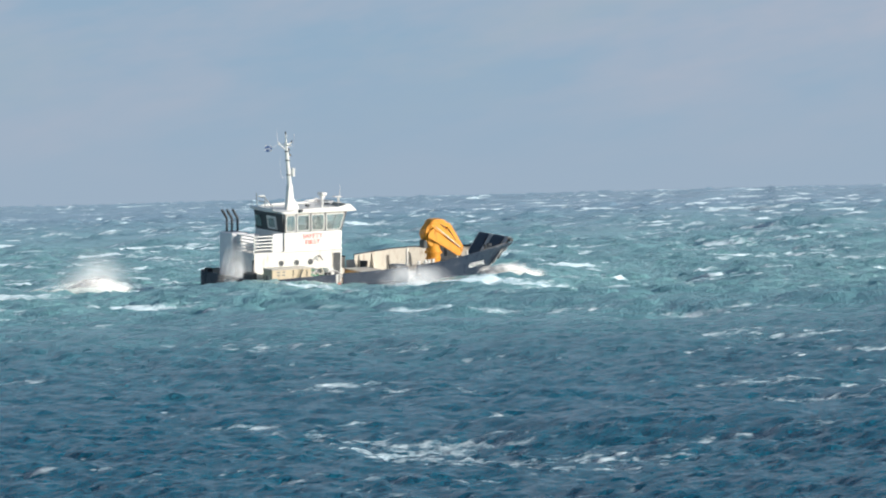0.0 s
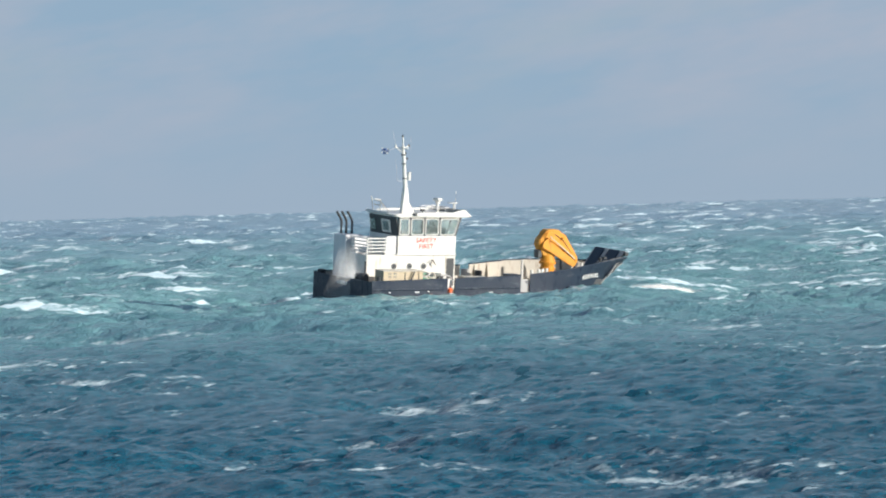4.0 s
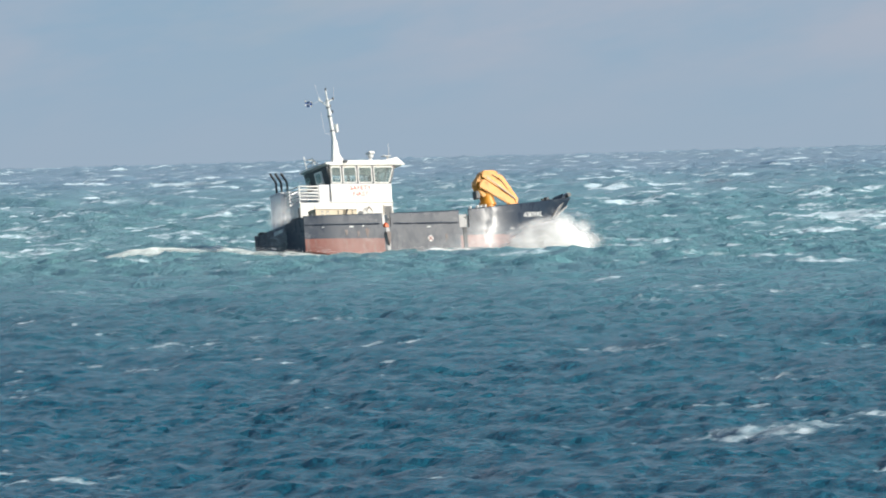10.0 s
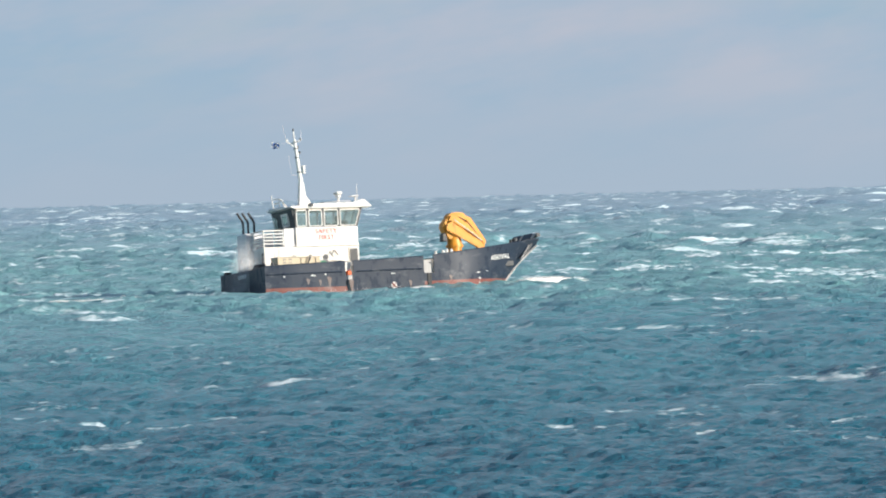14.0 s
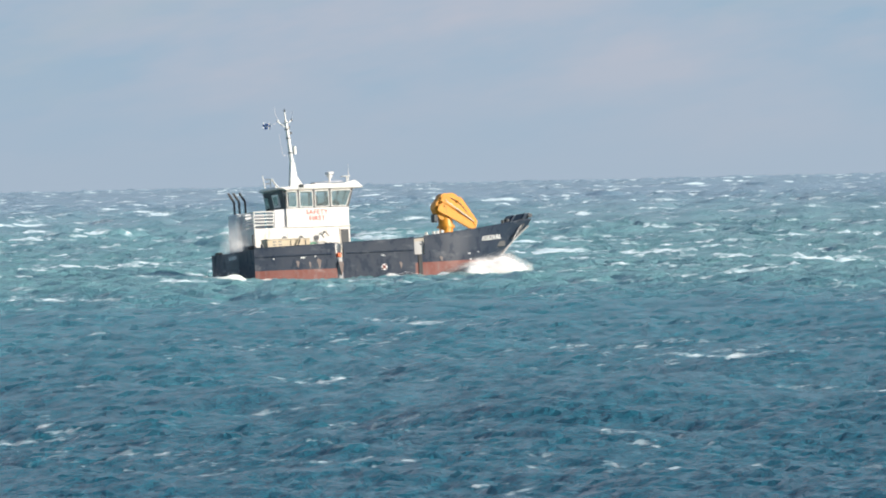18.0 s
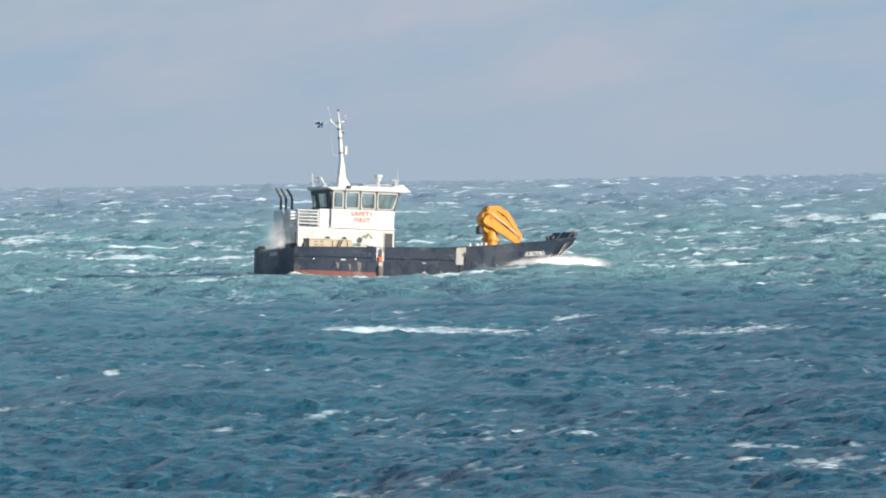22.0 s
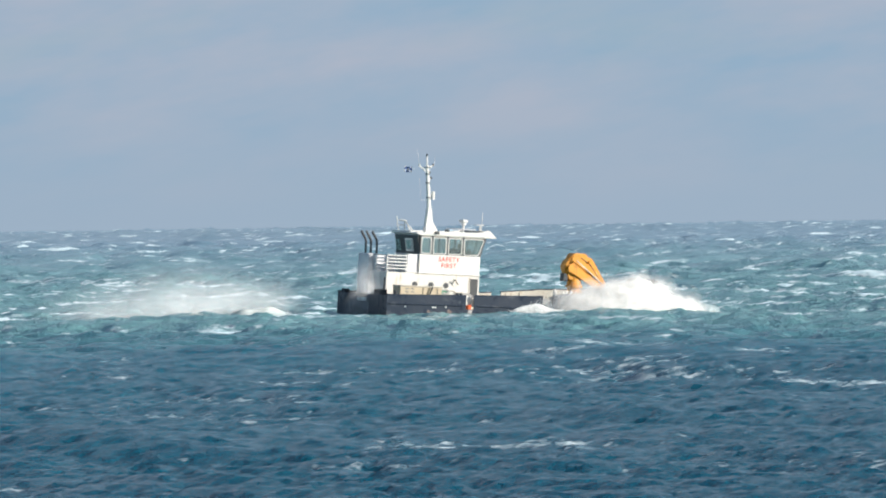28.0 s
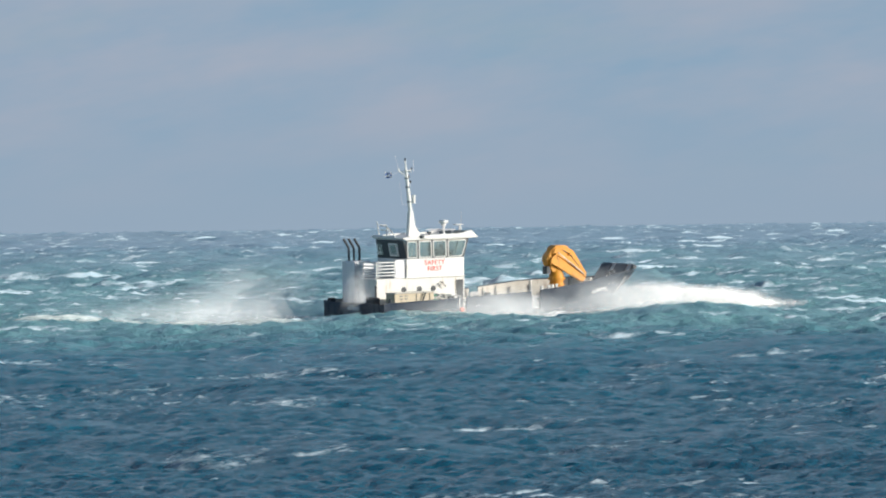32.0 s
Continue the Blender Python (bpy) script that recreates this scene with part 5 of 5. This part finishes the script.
# kind, peak second, place of the foot (x, y, z), half width, height, thickness of the cloud, where its crest is
BURSTS = [
    ("bow", 0, -41.0, 437.0, 0.10, 2.2, 1.05, .8, 0.3),
    ("mist", 0, -41.6, 445.6, 0.19, 3.1, 2.62, .7, 0),
    ("mist", 0, -21.5, 436.5, 0.30, 2.4, 1.70, 1, 0),
    ("wake", 0, -41.8, 433.0, 0.20, 3.1, 0.66, 1, 0),
    ("bow", 0, -16.2, 443.0, 0.45, 2.1, 0.79, .8, 0),
    ("side", 1, -22.9, 435.8, 0.44, 6.6, 0.59, 1, 0),
    ("bow", 1, -32.0, 437.0, 0.04, 1.6, 0.79, .5, 0),
    ("side", 1, -30.0, 435.8, -0.00, 1.6, 0.79, 1, 0),
    ("mist", 1, -33.9, 445.6, 0.20, 3.4, 2.62, .9, 0),
    ("bow", 2, -13.8, 443.0, 0.14, 1.6, 1.18, .5, 0),
    ("mist", 2, -13.7, 445.6, 0.14, 2.1, 1.97, .5, 0),
    ("side", 2, -22.6, 435.8, -0.45, 5.9, 0.52, .8, 0),
    ("wake", 2, -35.7, 433.0, 0.07, 6.9, 0.92, .8, 0),
    ("mist", 2, -36.7, 445.6, 0.01, 6.2, 1.57, .6, 0),
    ("mist", 2, -30.8, 445.6, 0.45, 2.8, 1.97, .6, 0),
    ("wake", 2, -28.9, 433.0, 0.37, 2.1, 1.05, .8, 0),
    ("bow", 2, -30.2, 437.0, 0.10, 2.0, 1.60, .8, 0.3),
    ("wake", 3, -36.1, 433.0, 0.39, 7.6, 0.79, .8, 0),
    ("mist", 3, -34.7, 445.6, 0.24, 5.9, 2.23, .9, 0),
    ("mist", 3, -39.9, 445.6, 0.34, 6.9, 1.70, .7, 0),
    ("wake", 6, -35.9, 433.0, 0.13, 4.3, 1.90, 1, 0),
    ("wake", 6, -42.0, 433.0, 0.05, 6.0, 0.55, .8, 0),
    ("wake", 6, -33.2, 433.0, 0.06, 3.1, 1.05, 1, 0),
    ("wake", 6, -31.9, 433.0, 0.06, 10.0, 0.72, 1, 0),
    ("mist", 6, -36.3, 445.6, 0.13, 6.2, 2.23, .6, 0),
    ("mist", 6, -28.3, 445.6, 0.22, 4.5, 2.23, .6, 0),
    ("bow", 6, -24.5, 437.0, 0.42, 2.8, 1.70, .8, 0.3),
    ("wake", 6, -27.5, 433.0, 0.27, 2.8, 0.92, 1, 0),
    ("side", 6, -17.4, 435.8, -0.39, 4.5, 0.46, 1, 0),
    ("wake", 6.5, -37.2, 433.0, 0.06, 5.5, 1.57, 1, 0),
    ("bow", 6.5, -26.9, 437.0, 0.40, 2.8, 2.23, .8, 0.5),
    ("wake", 7, -41.7, 433.0, 0.08, 4.5, 0.79, 1, 0),
    ("wake", 7, -32.2, 433.0, 0.41, 9.0, 0.92, 1, 0),
    ("mist", 7, -32.5, 445.6, 0.40, 9.0, 1.97, .6, 0),
    ("bow", 7, -6.1, 444.5, -0.08, 4.1, 1.83, .8, 0.3),
    ("wake", 7.5, -34.3, 433.0, 0.41, 7.9, 0.85, .9, 0),
    ("bow", 8, -13.2, 437.4, -0.02, 2.3, 1.75, .8, -0.4),
    ("bow", 8, -11.0, 437.8, -0.02, 2.0, 1.25, .8, 0.3),
    ("mist", 8, -9.5, 436.5, -0.10, 6.5, 2.60, .8, 0),
    ("mist", 8, -12.1, 445.6, -0.02, 4.5, 2.88, .9, 0),
    ("bow", 8, -3.4, 443.0, -0.27, 4.5, 1.05, .8, 0),
    ("mist", 8, -4.1, 445.6, -0.23, 5.2, 1.83, .8, 0),
    ("wake", 8, -37.5, 433.0, 0.40, 7.6, 0.98, 1, 0),
    ("side", 8, -16.9, 435.8, -0.24, 2.1, 0.46, .7, 0),
    ("bow", 9, -8.1, 442.5, -0.35, 0.5, 1.35, 1, 0),
    ("bow", 9, -12.9, 440.3, -0.15, 0.5, 1.25, 1, 0),
    ("side", 9, -15.4, 435.8, 0.03, 3.8, 0.66, 1, 0),
    ("mist", 9, -15.1, 436.5, 0.02, 5.2, 1.44, .4, 0),
    ("side", 9, -6.2, 435.8, -0.34, 2.4, 0.52, .8, 0),
    ("bow", 9, -4.0, 437.4, -0.30, 1.9, 0.98, .6, 0),
    ("mist", 9, -3.9, 436.5, -0.29, 2.6, 2.10, .9, 0),
    ("mist", 9, -10.0, 436.5, -0.29, 2.1, 1.31, .8, 0),
    ("bow", 10, -1.7, 437.4, -0.27, 3.3, 1.97, .9, 0.4),
    ("mist", 10, -5.7, 436.5, -0.25, 3.8, 2.23, .4, 0),
    ("side", 10, -8.8, 435.8, -0.25, 4.1, 0.39, .8, 0),
    ("wake", 10, -20.9, 433.0, -0.04, 9.0, 0.72, .9, 0),
    ("bow", 11, 2.5, 443.0, -0.24, 2.8, 1.31, .6, -0.3),
    ("side", 11, -8.4, 435.8, -0.27, 6.9, 0.52, 1, 0),
    ("wake", 11, -26.9, 433.0, -0.10, 7.2, 0.85, 1, 0),
    ("wake", 12, -22.8, 433.0, -0.25, 7.2, 0.59, 1, 0),
    ("bow", 13, 3.7, 443.0, -0.09, 1.6, 0.66, .9, 0),
    ("mist", 11, -24.6, 445.6, -0.26, 7.9, 1.83, .4, 0),
    ("mist", 11, -7.7, 436.5, -0.27, 10.0, 1.83, .7, 0),
    ("mist", 11, -0.2, 436.5, -0.26, 5.5, 2.36, .8, 0),
    ("mist", 12, -20.0, 445.6, -0.25, 7.9, 1.64, .4, 0),
    ("bow", 16, 8.0, 443.0, -0.13, 1.7, 0.98, 1, 0),
    ("wake", 16, -17.2, 433.0, -0.09, 5.2, 0.79, .9, 0),
    ("wake", 16, -10.5, 433.0, 0.05, 2.1, 0.66, .8, 0),
    ("mist", 16, -14.3, 445.6, -0.01, 5.2, 1.44, .5, 0),
    ("side", 16, 0.2, 435.8, 0.13, 1.2, 0.52, .6, 0),
    ("bow", 17, 9.0, 443.0, -0.27, 2.1, 0.39, .7, 0),
    ("side", 17, 1.7, 435.8, -0.17, 1.4, 0.46, .7, 0),
    ("bow", 18, 9.8, 443.0, -0.16, 2.1, 1.45, .9, 0.4),
    ("side", 18, 8.0, 441.5, -0.15, 1.8, 0.60, .9, 0),
    ("side", 18, -3.0, 435.8, -0.27, 2.1, 0.33, .7, 0),
    ("side", 18, 4.1, 435.8, -0.14, 1.4, 0.39, .8, 0),
    ("wake", 18, -6.9, 433.0, -0.08, 2.1, 0.52, .7, 0),
    ("side", 19, 4.0, 435.8, -0.17, 3.1, 0.33, .7, 0),
    ("side", 19, -2.4, 435.8, -0.20, 1.7, 0.39, .7, 0),
    ("mist", 16, -8.3, 445.6, 0.06, 3.1, 1.64, .4, 0),
    ("bow", 20, 14.9, 444.5, -0.13, 2.1, 2.88, .9, 0.3),
    ("bow", 20, 12.7, 443.0, -0.11, 2.1, 1.05, .9, 0),
    ("wake", 20, -6.5, 433.0, 0.05, 2.4, 0.39, .7, 0),
    ("bow", 20.5, 16.4, 444.5, -0.36, 3.2, 3.67, .9, 0.4),
    ("bow", 20.5, 16.9, 437.4, -0.31, 2.8, 1.57, .9, 0),
    ("bow", 21, 17.4, 444.5, -0.24, 3.6, 3.41, 1.1, -0.1),
    ("bow", 21, 17.6, 437.4, -0.22, 3.1, 1.70, .8, 0),
    ("mist", 21, 13.6, 445.6, 0.06, 3.1, 2.95, .5, 0),
    ("bow", 22, 17.3, 443.0, 0.19, 2.9, 0.79, .9, 0),
    ("side", 22, 1.9, 435.8, -0.08, 1.4, 0.39, .7, 0),
    ("bow", 22.5, 19.8, 437.4, -0.22, 6.4, 4.06, 1, 0.5),
    ("bow", 22.5, 24.1, 437.4, 0.97, 3.1, 2.88, 1, 0),
    ("bow", 23, 22.5, 437.4, -0.23, 7.4, 4.98, 1.1, -0.35),
    ("bow", 23, 13.9, 437.4, -0.05, 4.0, 2.49, 1, 0.2),
    ("bow", 23, 28.4, 437.4, -0.05, 3.4, 3.01, 1, -0.3),
    ("bow", 23, 18.2, 437.4, -0.28, 2.9, 3.01, 1, 0.2),
    ("mist", 23, 16.3, 445.6, -0.09, 5.2, 5.24, .8, 0),
    ("bow", 23, 25.2, 437.8, -0.10, 4.6, 4.70, 1, 0.1),
    ("bow", 23, 29.6, 438.2, 0.40, 3.0, 2.60, 1, -0.5),
    ("mist", 23, 17.4, 436.5, -0.10, 6.2, 4.90, .9, 0),
    ("side", 23, 11.1, 435.8, 0.16, 2.1, 0.66, .8, 0),
    ("bow", 23.5, 23.9, 444.5, -0.09, 7.8, 4.59, .8, -0.55),
    ("bow", 23.5, 15.3, 437.4, 0.28, 5.9, 1.57, .9, 0),
    ("bow", 24, 22.7, 444.5, 0.01, 3.3, 2.36, .7, -0.4),
    ("mist", 24, 15.5, 436.5, -0.23, 6.9, 2.95, .7, 0),
    ("mist", 24, 13.4, 445.6, 0.65, 4.1, 4.59, .7, 0),
    ("mist", 24, 19.3, 445.6, 0.27, 4.1, 3.28, .4, 0),
    ("side", 24, 5.6, 435.8, 0.06, 3.8, 0.72, .9, 0),
    ("bow", 25, 21.4, 437.4, 0.23, 5.0, 1.57, 1, 0),
    ("mist", 25, -0.1, 445.6, -0.05, 7.6, 4.90, .55, 0),
    ("mist", 25, -6.0, 445.6, 0.17, 8.6, 4.20, .5, 0),
    ("wake", 25, 0.2, 433.0, -0.07, 4.6, 0.55, 1, 0),
    ("mist", 25, 16.6, 445.6, 0.34, 4.1, 2.62, .3, 0),
    ("bow", 28, 24.8, 437.4, 0.17, 4.9, 2.23, 1, 0.1),
    ("mist", 28, 2.8, 445.6, 0.24, 5.5, 2.62, .4, 0),
    ("side", 28, 19.4, 435.8, 0.10, 2.1, 0.66, .8, 0),
    ("wake", 28, 1.4, 433.0, 0.24, 4.5, 0.66, .8, 0),
    ("mist", 28, -2.7, 445.6, 0.13, 9.0, 3.60, .6, 0),
    ("bow", 28.5, 26.3, 437.4, -0.13, 4.1, 4.19, 1.1, 0.3),
    ("bow", 28.5, 20.3, 437.4, 0.35, 4.0, 1.05, 1, 0),
    ("bow", 29, 28.5, 437.4, -0.26, 4.3, 4.85, 1.2, 0.4),
    ("bow", 29, 24.6, 437.4, -0.15, 3.0, 1.60, .8, 0.4),
    ("side", 29, 16.8, 435.8, 0.19, 6.6, 0.66, 1, 0),
    ("mist", 29, 22.7, 445.6, 0.56, 5.2, 4.72, .8, 0),
    ("bow", 29, 29.3, 438.2, -0.20, 3.6, 4.60, 1.1, 0.2),
    ("mist", 29, 23.4, 436.5, 0.30, 5.6, 5.30, 1, 0),
    ("mist", 29, 19.9, 445.6, 0.60, 4.8, 4.06, .7, 0),
    ("mist", 29, 18.8, 436.5, 0.13, 6.6, 3.28, .8, 0),
    ("wake", 29, -8.3, 433.0, 0.19, 3.8, 0.39, .7, 0),
    ("bow", 29.5, 27.2, 437.4, 0.20, 4.5, 3.28, .8, 0.2),
    ("bow", 29.5, 28.5, 444.5, 0.89, 3.4, 4.06, .8, 0),
    ("mist", 29.5, 20.3, 436.5, 0.31, 6.9, 3.28, .8, 0),
    ("mist", 30, 7.7, 445.6, 0.18, 6.9, 4.91, .6, 0),
    ("mist", 30, 20.1, 436.5, -0.28, 9.3, 2.62, .8, 0),
    ("bow", 30, 28.4, 443.0, 0.15, 1.6, 1.57, .9, 0),
    ("side", 30, 19.1, 435.8, -0.28, 5.2, 0.52, .6, 0),
    ("wake", 30, 7.1, 433.0, 0.16, 4.1, 0.72, .8, 0),
    ("mist", 30, 20.6, 445.6, 1.14, 4.5, 4.59, .6, 0),
    ("bow", 31, 30.6, 437.4, 0.09, 4.9, 2.55, 1, 0.1),
    ("mist", 31, 7.1, 445.6, -0.02, 7.9, 5.80, .55, 0),
    ("mist", 31, 2.6, 445.6, 0.27, 7.6, 5.00, .45, 0),
    ("wake", 31, 3.6, 433.0, 0.18, 6.9, 0.59, .9, 0),
    ("bow", 31.5, 32.1, 437.4, 0.11, 7.7, 1.97, .9, -0.5),
    ("bow", 31.5, 23.7, 437.4, 0.33, 1.2, 2.62, .7, 0),
    ("bow", 32, 35.3, 443.0, 0.62, 5.7, 1.31, .8, -0.6),
    ("side", 32, 26.8, 435.8, 0.01, 4.5, 0.52, .9, 0),
    ("wake", 32, 3.0, 433.0, -0.09, 9.3, 0.66, .8, 0),
    ("mist", 32, 4.8, 445.6, -0.27, 9.0, 2.36, .5, 0),
    ("mist", 32, 23.5, 436.5, -0.10, 6.5, 2.40, .9, 0),
    ("mist", 32, 32.0, 436.5, 0.20, 5.5, 3.00, 1, -0.4),
    ("mist", 32, 9.0, 445.6, -0.21, 6.6, 4.26, .7, 0),
    ("bow", 25.5, 24.9, 444.5, 0.14, 4.5, 1.83, .9, 0),
    ("bow", 3.5, -9.6, 443.0, 0.90, 2.1, 0.92, .7, 0),
    ("bow", 5.5, -15.6, 443.0, 0.15, 4.1, 0.66, .6, 0),
    ("bow", 1.5, -14.8, 443.0, -0.30, 1.4, 1.18, .6, 0),
    ("bow", 7.5, -4.6, 444.5, 0.02, 5.2, 1.70, .8, 0),
    ("wake", 4.2, -33.7, 433.0, -0.30, 6.0, 0.35, 0.8, 0),
    ("side", 4.2, -18.7, 435.8, 0.07, 5.0, 0.30, 0.8, 0),
    ("bow", 4.2, -8.5, 442.5, 0.16, 2.6, 0.50, 0.9, 0),
    ("wake", 4.9, -32.6, 433.0, 0.19, 6.0, 0.35, 0.8, 0),
    ("side", 4.9, -17.6, 435.8, 0.40, 5.0, 0.30, 0.8, 0),
    ("bow", 4.9, -7.4, 442.5, -0.52, 2.6, 0.90, 0.9, 0),
    ("wake", 14.1, -18.9, 433.0, -0.23, 6.0, 0.35, 0.8, 0),
    ("side", 14.1, -3.9, 435.8, -0.08, 5.0, 0.30, 0.8, 0),
    ("bow", 14.1, 6.3, 442.5, 0.06, 2.6, 0.50, 0.9, 0),
    ("wake", 14.8, -17.8, 433.0, -0.15, 6.0, 0.35, 0.8, 0),
    ("side", 14.8, -2.8, 435.8, 0.05, 5.0, 0.30, 0.8, 0),
    ("bow", 14.8, 7.4, 442.5, 0.11, 2.6, 0.70, 0.9, 0),
    ("wake", 26.2, -0.7, 433.0, -0.25, 6.0, 0.35, 0.8, 0),
    ("side", 26.2, 14.3, 435.8, 0.24, 5.0, 0.30, 0.8, 0),
    ("bow", 26.2, 24.5, 442.5, 0.03, 2.6, 0.60, 0.9, 0),
    ("wake", 26.9, 0.3, 433.0, -0.08, 6.0, 0.35, 0.8, 0),
    ("side", 26.9, 15.3, 435.8, 0.13, 5.0, 0.30, 0.8, 0),
    ("bow", 26.9, 25.5, 442.5, 0.04, 2.6, 1.10, 0.9, 0),
    ("wake", 27.4, 1.1, 433.0, 0.11, 6.0, 0.35, 0.8, 0),
    ("side", 27.4, 16.1, 435.8, 0.03, 5.0, 0.30, 0.8, 0),
    ("bow", 27.4, 26.3, 442.5, 0.19, 2.6, 0.80, 0.9, 0),
]
LABELS = {"bow": ("spray_burst", "white burst of sea spray thrown up by the bow", "spray"),
          "side": ("side_foam", "white water washing along the hull", "foam"),
          "wake": ("wake_foam", "churned white wake on the water astern", "foam"),
          "mist": ("spray_mist", "thin spray mist blowing off downwind", "mist")}
clouds = []
for i, (sort, peak, x, y, z, rx, rz, dense, crest) in enumerate(BURSTS):
    name, label, category = LABELS[sort]
    count = int(rx * rz * 3.14 * {"bow": 300, "side": 260, "wake": 240, "mist": 160}[sort] * dense) + 100
    size = {"bow": 0.022, "side": 0.028, "wake": 0.028, "mist": 0.012}[sort]
    ob = cloud(name, rx, rz, {"bow": 1.0, "side": 0.35, "wake": 1.0, "mist": 1.6}[sort], count, size, 100 + i, crest, sort == "mist",
               1.5 if rz < 1.0 else 1.2 if rz < 1.9 else 0.85, sort in ("wake", "side"), x + DRIFT * peak, dense)
    clouds.append((tagged(ob, label, category, "sea spray", "stuff"), sort, peak, x, y, z, rx, rz))


# spray that streams round the funnel casing all the while
veils = []
for k, (x, y, z, rx, rz, dense) in enumerate(((0.8, 0.4, 0.4, 1.2, 3.9, 1.2), (0.2, -0.4, 0.4, 1.5, 2.6, 0.9))):
    ob = cloud("spray_mist", rx, rz, 0.7, 120, 0.012, 900 + k, -0.2, True, 1.0, False, 0.0, dense)
    veils.append((tagged(ob, "thin spray streaming round the funnel casing", "mist", "sea spray", "stuff"), x, y, z))


def spray_motions():
    for ob, x, y, z in veils:
        walk(ob, [(t, boat_pose(t, *rest) @ pose(x, y, z)) for t, pan, tilt, lean, *rest in ROWS])
    for ob, sort, peak, x, y, z, rx, rz in clouds:
        blow = {"bow": 3.5, "side": 1.0, "wake": DRIFT, "mist": 5.0}[sort]
        before, after = {"bow": (0.55, 0.75), "side": (0.6, 0.7), "wake": (0.9, 1.3), "mist": (0.8, 0.9)}[sort]
        deep = -2.5 * rz - 2.5
        rows = [(0, pose(x, y, deep))] if peak - before > 0.05 else []
        for t, dz in ((peak - before, deep - z), (peak - before * 0.4, -0.45 * rz), (peak, 0.0), (peak + after * 0.4, -0.25 * rz), (peak + after, deep - z)):
            if 0 <= t <= 32:
                rows.append((t, pose(x - blow * (t - peak), y, z + dz)))
        if rows[-1][0] < 31.95:
            rows.append((32, pose(x - blow * after, y, deep)))
        if len(rows) < 2:
            rows.insert(0, (0, pose(x, y, deep)))
        walk(ob, rows)


# a gull that crosses the view close to the shore
def build_gull():
    """A gull, head along -x, wings along y."""
    g = tagged(new("seagull"), "grey-winged gull gliding past in the gale", "bird")
    plume = painted("gull_white", (0.44, 0.39, 0.33), (0.4, 0.38, 0.35), 0.2, 0.8)
    # the wing grey is deepened and blued for shade on the lower wing
    wing_grey = painted("gull_grey", (0.10, 0.11, 0.125), (0.1, 0.1, 0.1), 0.2, 0.8)
    bm = bmesh.new()
    bmesh.ops.create_uvsphere(bm, u_segments=16, v_segments=10, radius=1.0, matrix=Matrix.Diagonal((0.22, 0.075, 0.08, 1)))
    part("body", bm, plume, g)
    bm = bmesh.new()
    bmesh.ops.create_uvsphere(bm, u_segments=12, v_segments=8, radius=0.055, matrix=Matrix.Translation((-0.23, 0, 0.03)))
    head = part("head", bm, plume, g)
    rodded("beak", YELLOW, head, (-0.27, 0, 0.025), (-0.335, 0, 0.01), 0.018, 0.004, 6)
    bm = bmesh.new()
    prism(bm, [(0.16, -0.01), (0.36, -0.012), (0.36, 0.006), (0.16, 0.02)], -0.06, 0.06)
    part("tail", bm, wing_grey, g)
    wings = []
    for side in (-1, 1):
        bm = bmesh.new()
        spine = [(0.0, 0.0, 0.0, 0.22), (0.02, 0.18, 0.05, 0.20), (-0.03, 0.36, 0.04, 0.17), (0.08, 0.55, -0.02, 0.11), (0.20, 0.72, -0.08, 0.02)]
        rows = []
        for x, y, z, chord in spine:
            rows.append([bm.verts.new((x - chord * 0.45, side * y, z)), bm.verts.new((x, side * y, z + 0.018)),
                         bm.verts.new((x + chord * 0.55, side * y, z)), bm.verts.new((x, side * y, z - 0.008))])
        for a, b in zip(rows, rows[1:]):
            for k in range(4):
                bm.faces.new((a[k], a[(k + 1) % 4], b[(k + 1) % 4], b[k]))
        bm.faces.new(rows[0])
        bm.faces.new(rows[-1])
        bmesh.ops.recalc_face_normals(bm, faces=bm.faces)
        wing = part("wing", bm, wing_grey, g, "grey wing with dark tip")
        wing.location = (-0.03, side * 0.05, 0.03)
        wings.append((side, wing))
    return g, wings


gull, gull_wings = build_gull()


def gull_motions():
    rows = [(0, 22.0, 14.0), (24.0, 22.0, 14.0), (24.5, 12.65, 9.54), (24.7, 7.65, 8.94), (24.8, 5.24, 8.84), (24.9, 2.63, 8.82), (25.0, -0.16, 8.66), (25.1, -3.16, 8.45), (25.3, -3.16 - 5.5, 8.45 - 0.4), (26.0, -28.0, 9.0), (32, -45.0, 12.0)]
    walk(gull, [(t, pose(x, 111.0, z + 0.02, 62, 14, 8)) for t, x, z in rows])
    for side, wing in gull_wings:
        base = (-0.03, side * 0.05, 0.03)
        walk(wing, [(t, pose(*base, side * a, 0, 0)) for t, a in ((0, 8), (24.5, 4), (24.75, 14), (25.0, -4), (25.3, 12), (32, 8))])


def motions():
    times = [0, 0.1, 0.3] + [i * 0.5 for i in range(1, 64)] + [31.7, 31.9, 32]
    walk(sea, [(t, pose(-DRIFT * t, 0, 0)) for t in times])
    walk(boat, [(t, boat_pose(t, *rest)) for t, pan, tilt, lean, *rest in ROWS])
    spray_motions()
    gull_motions()


motions()
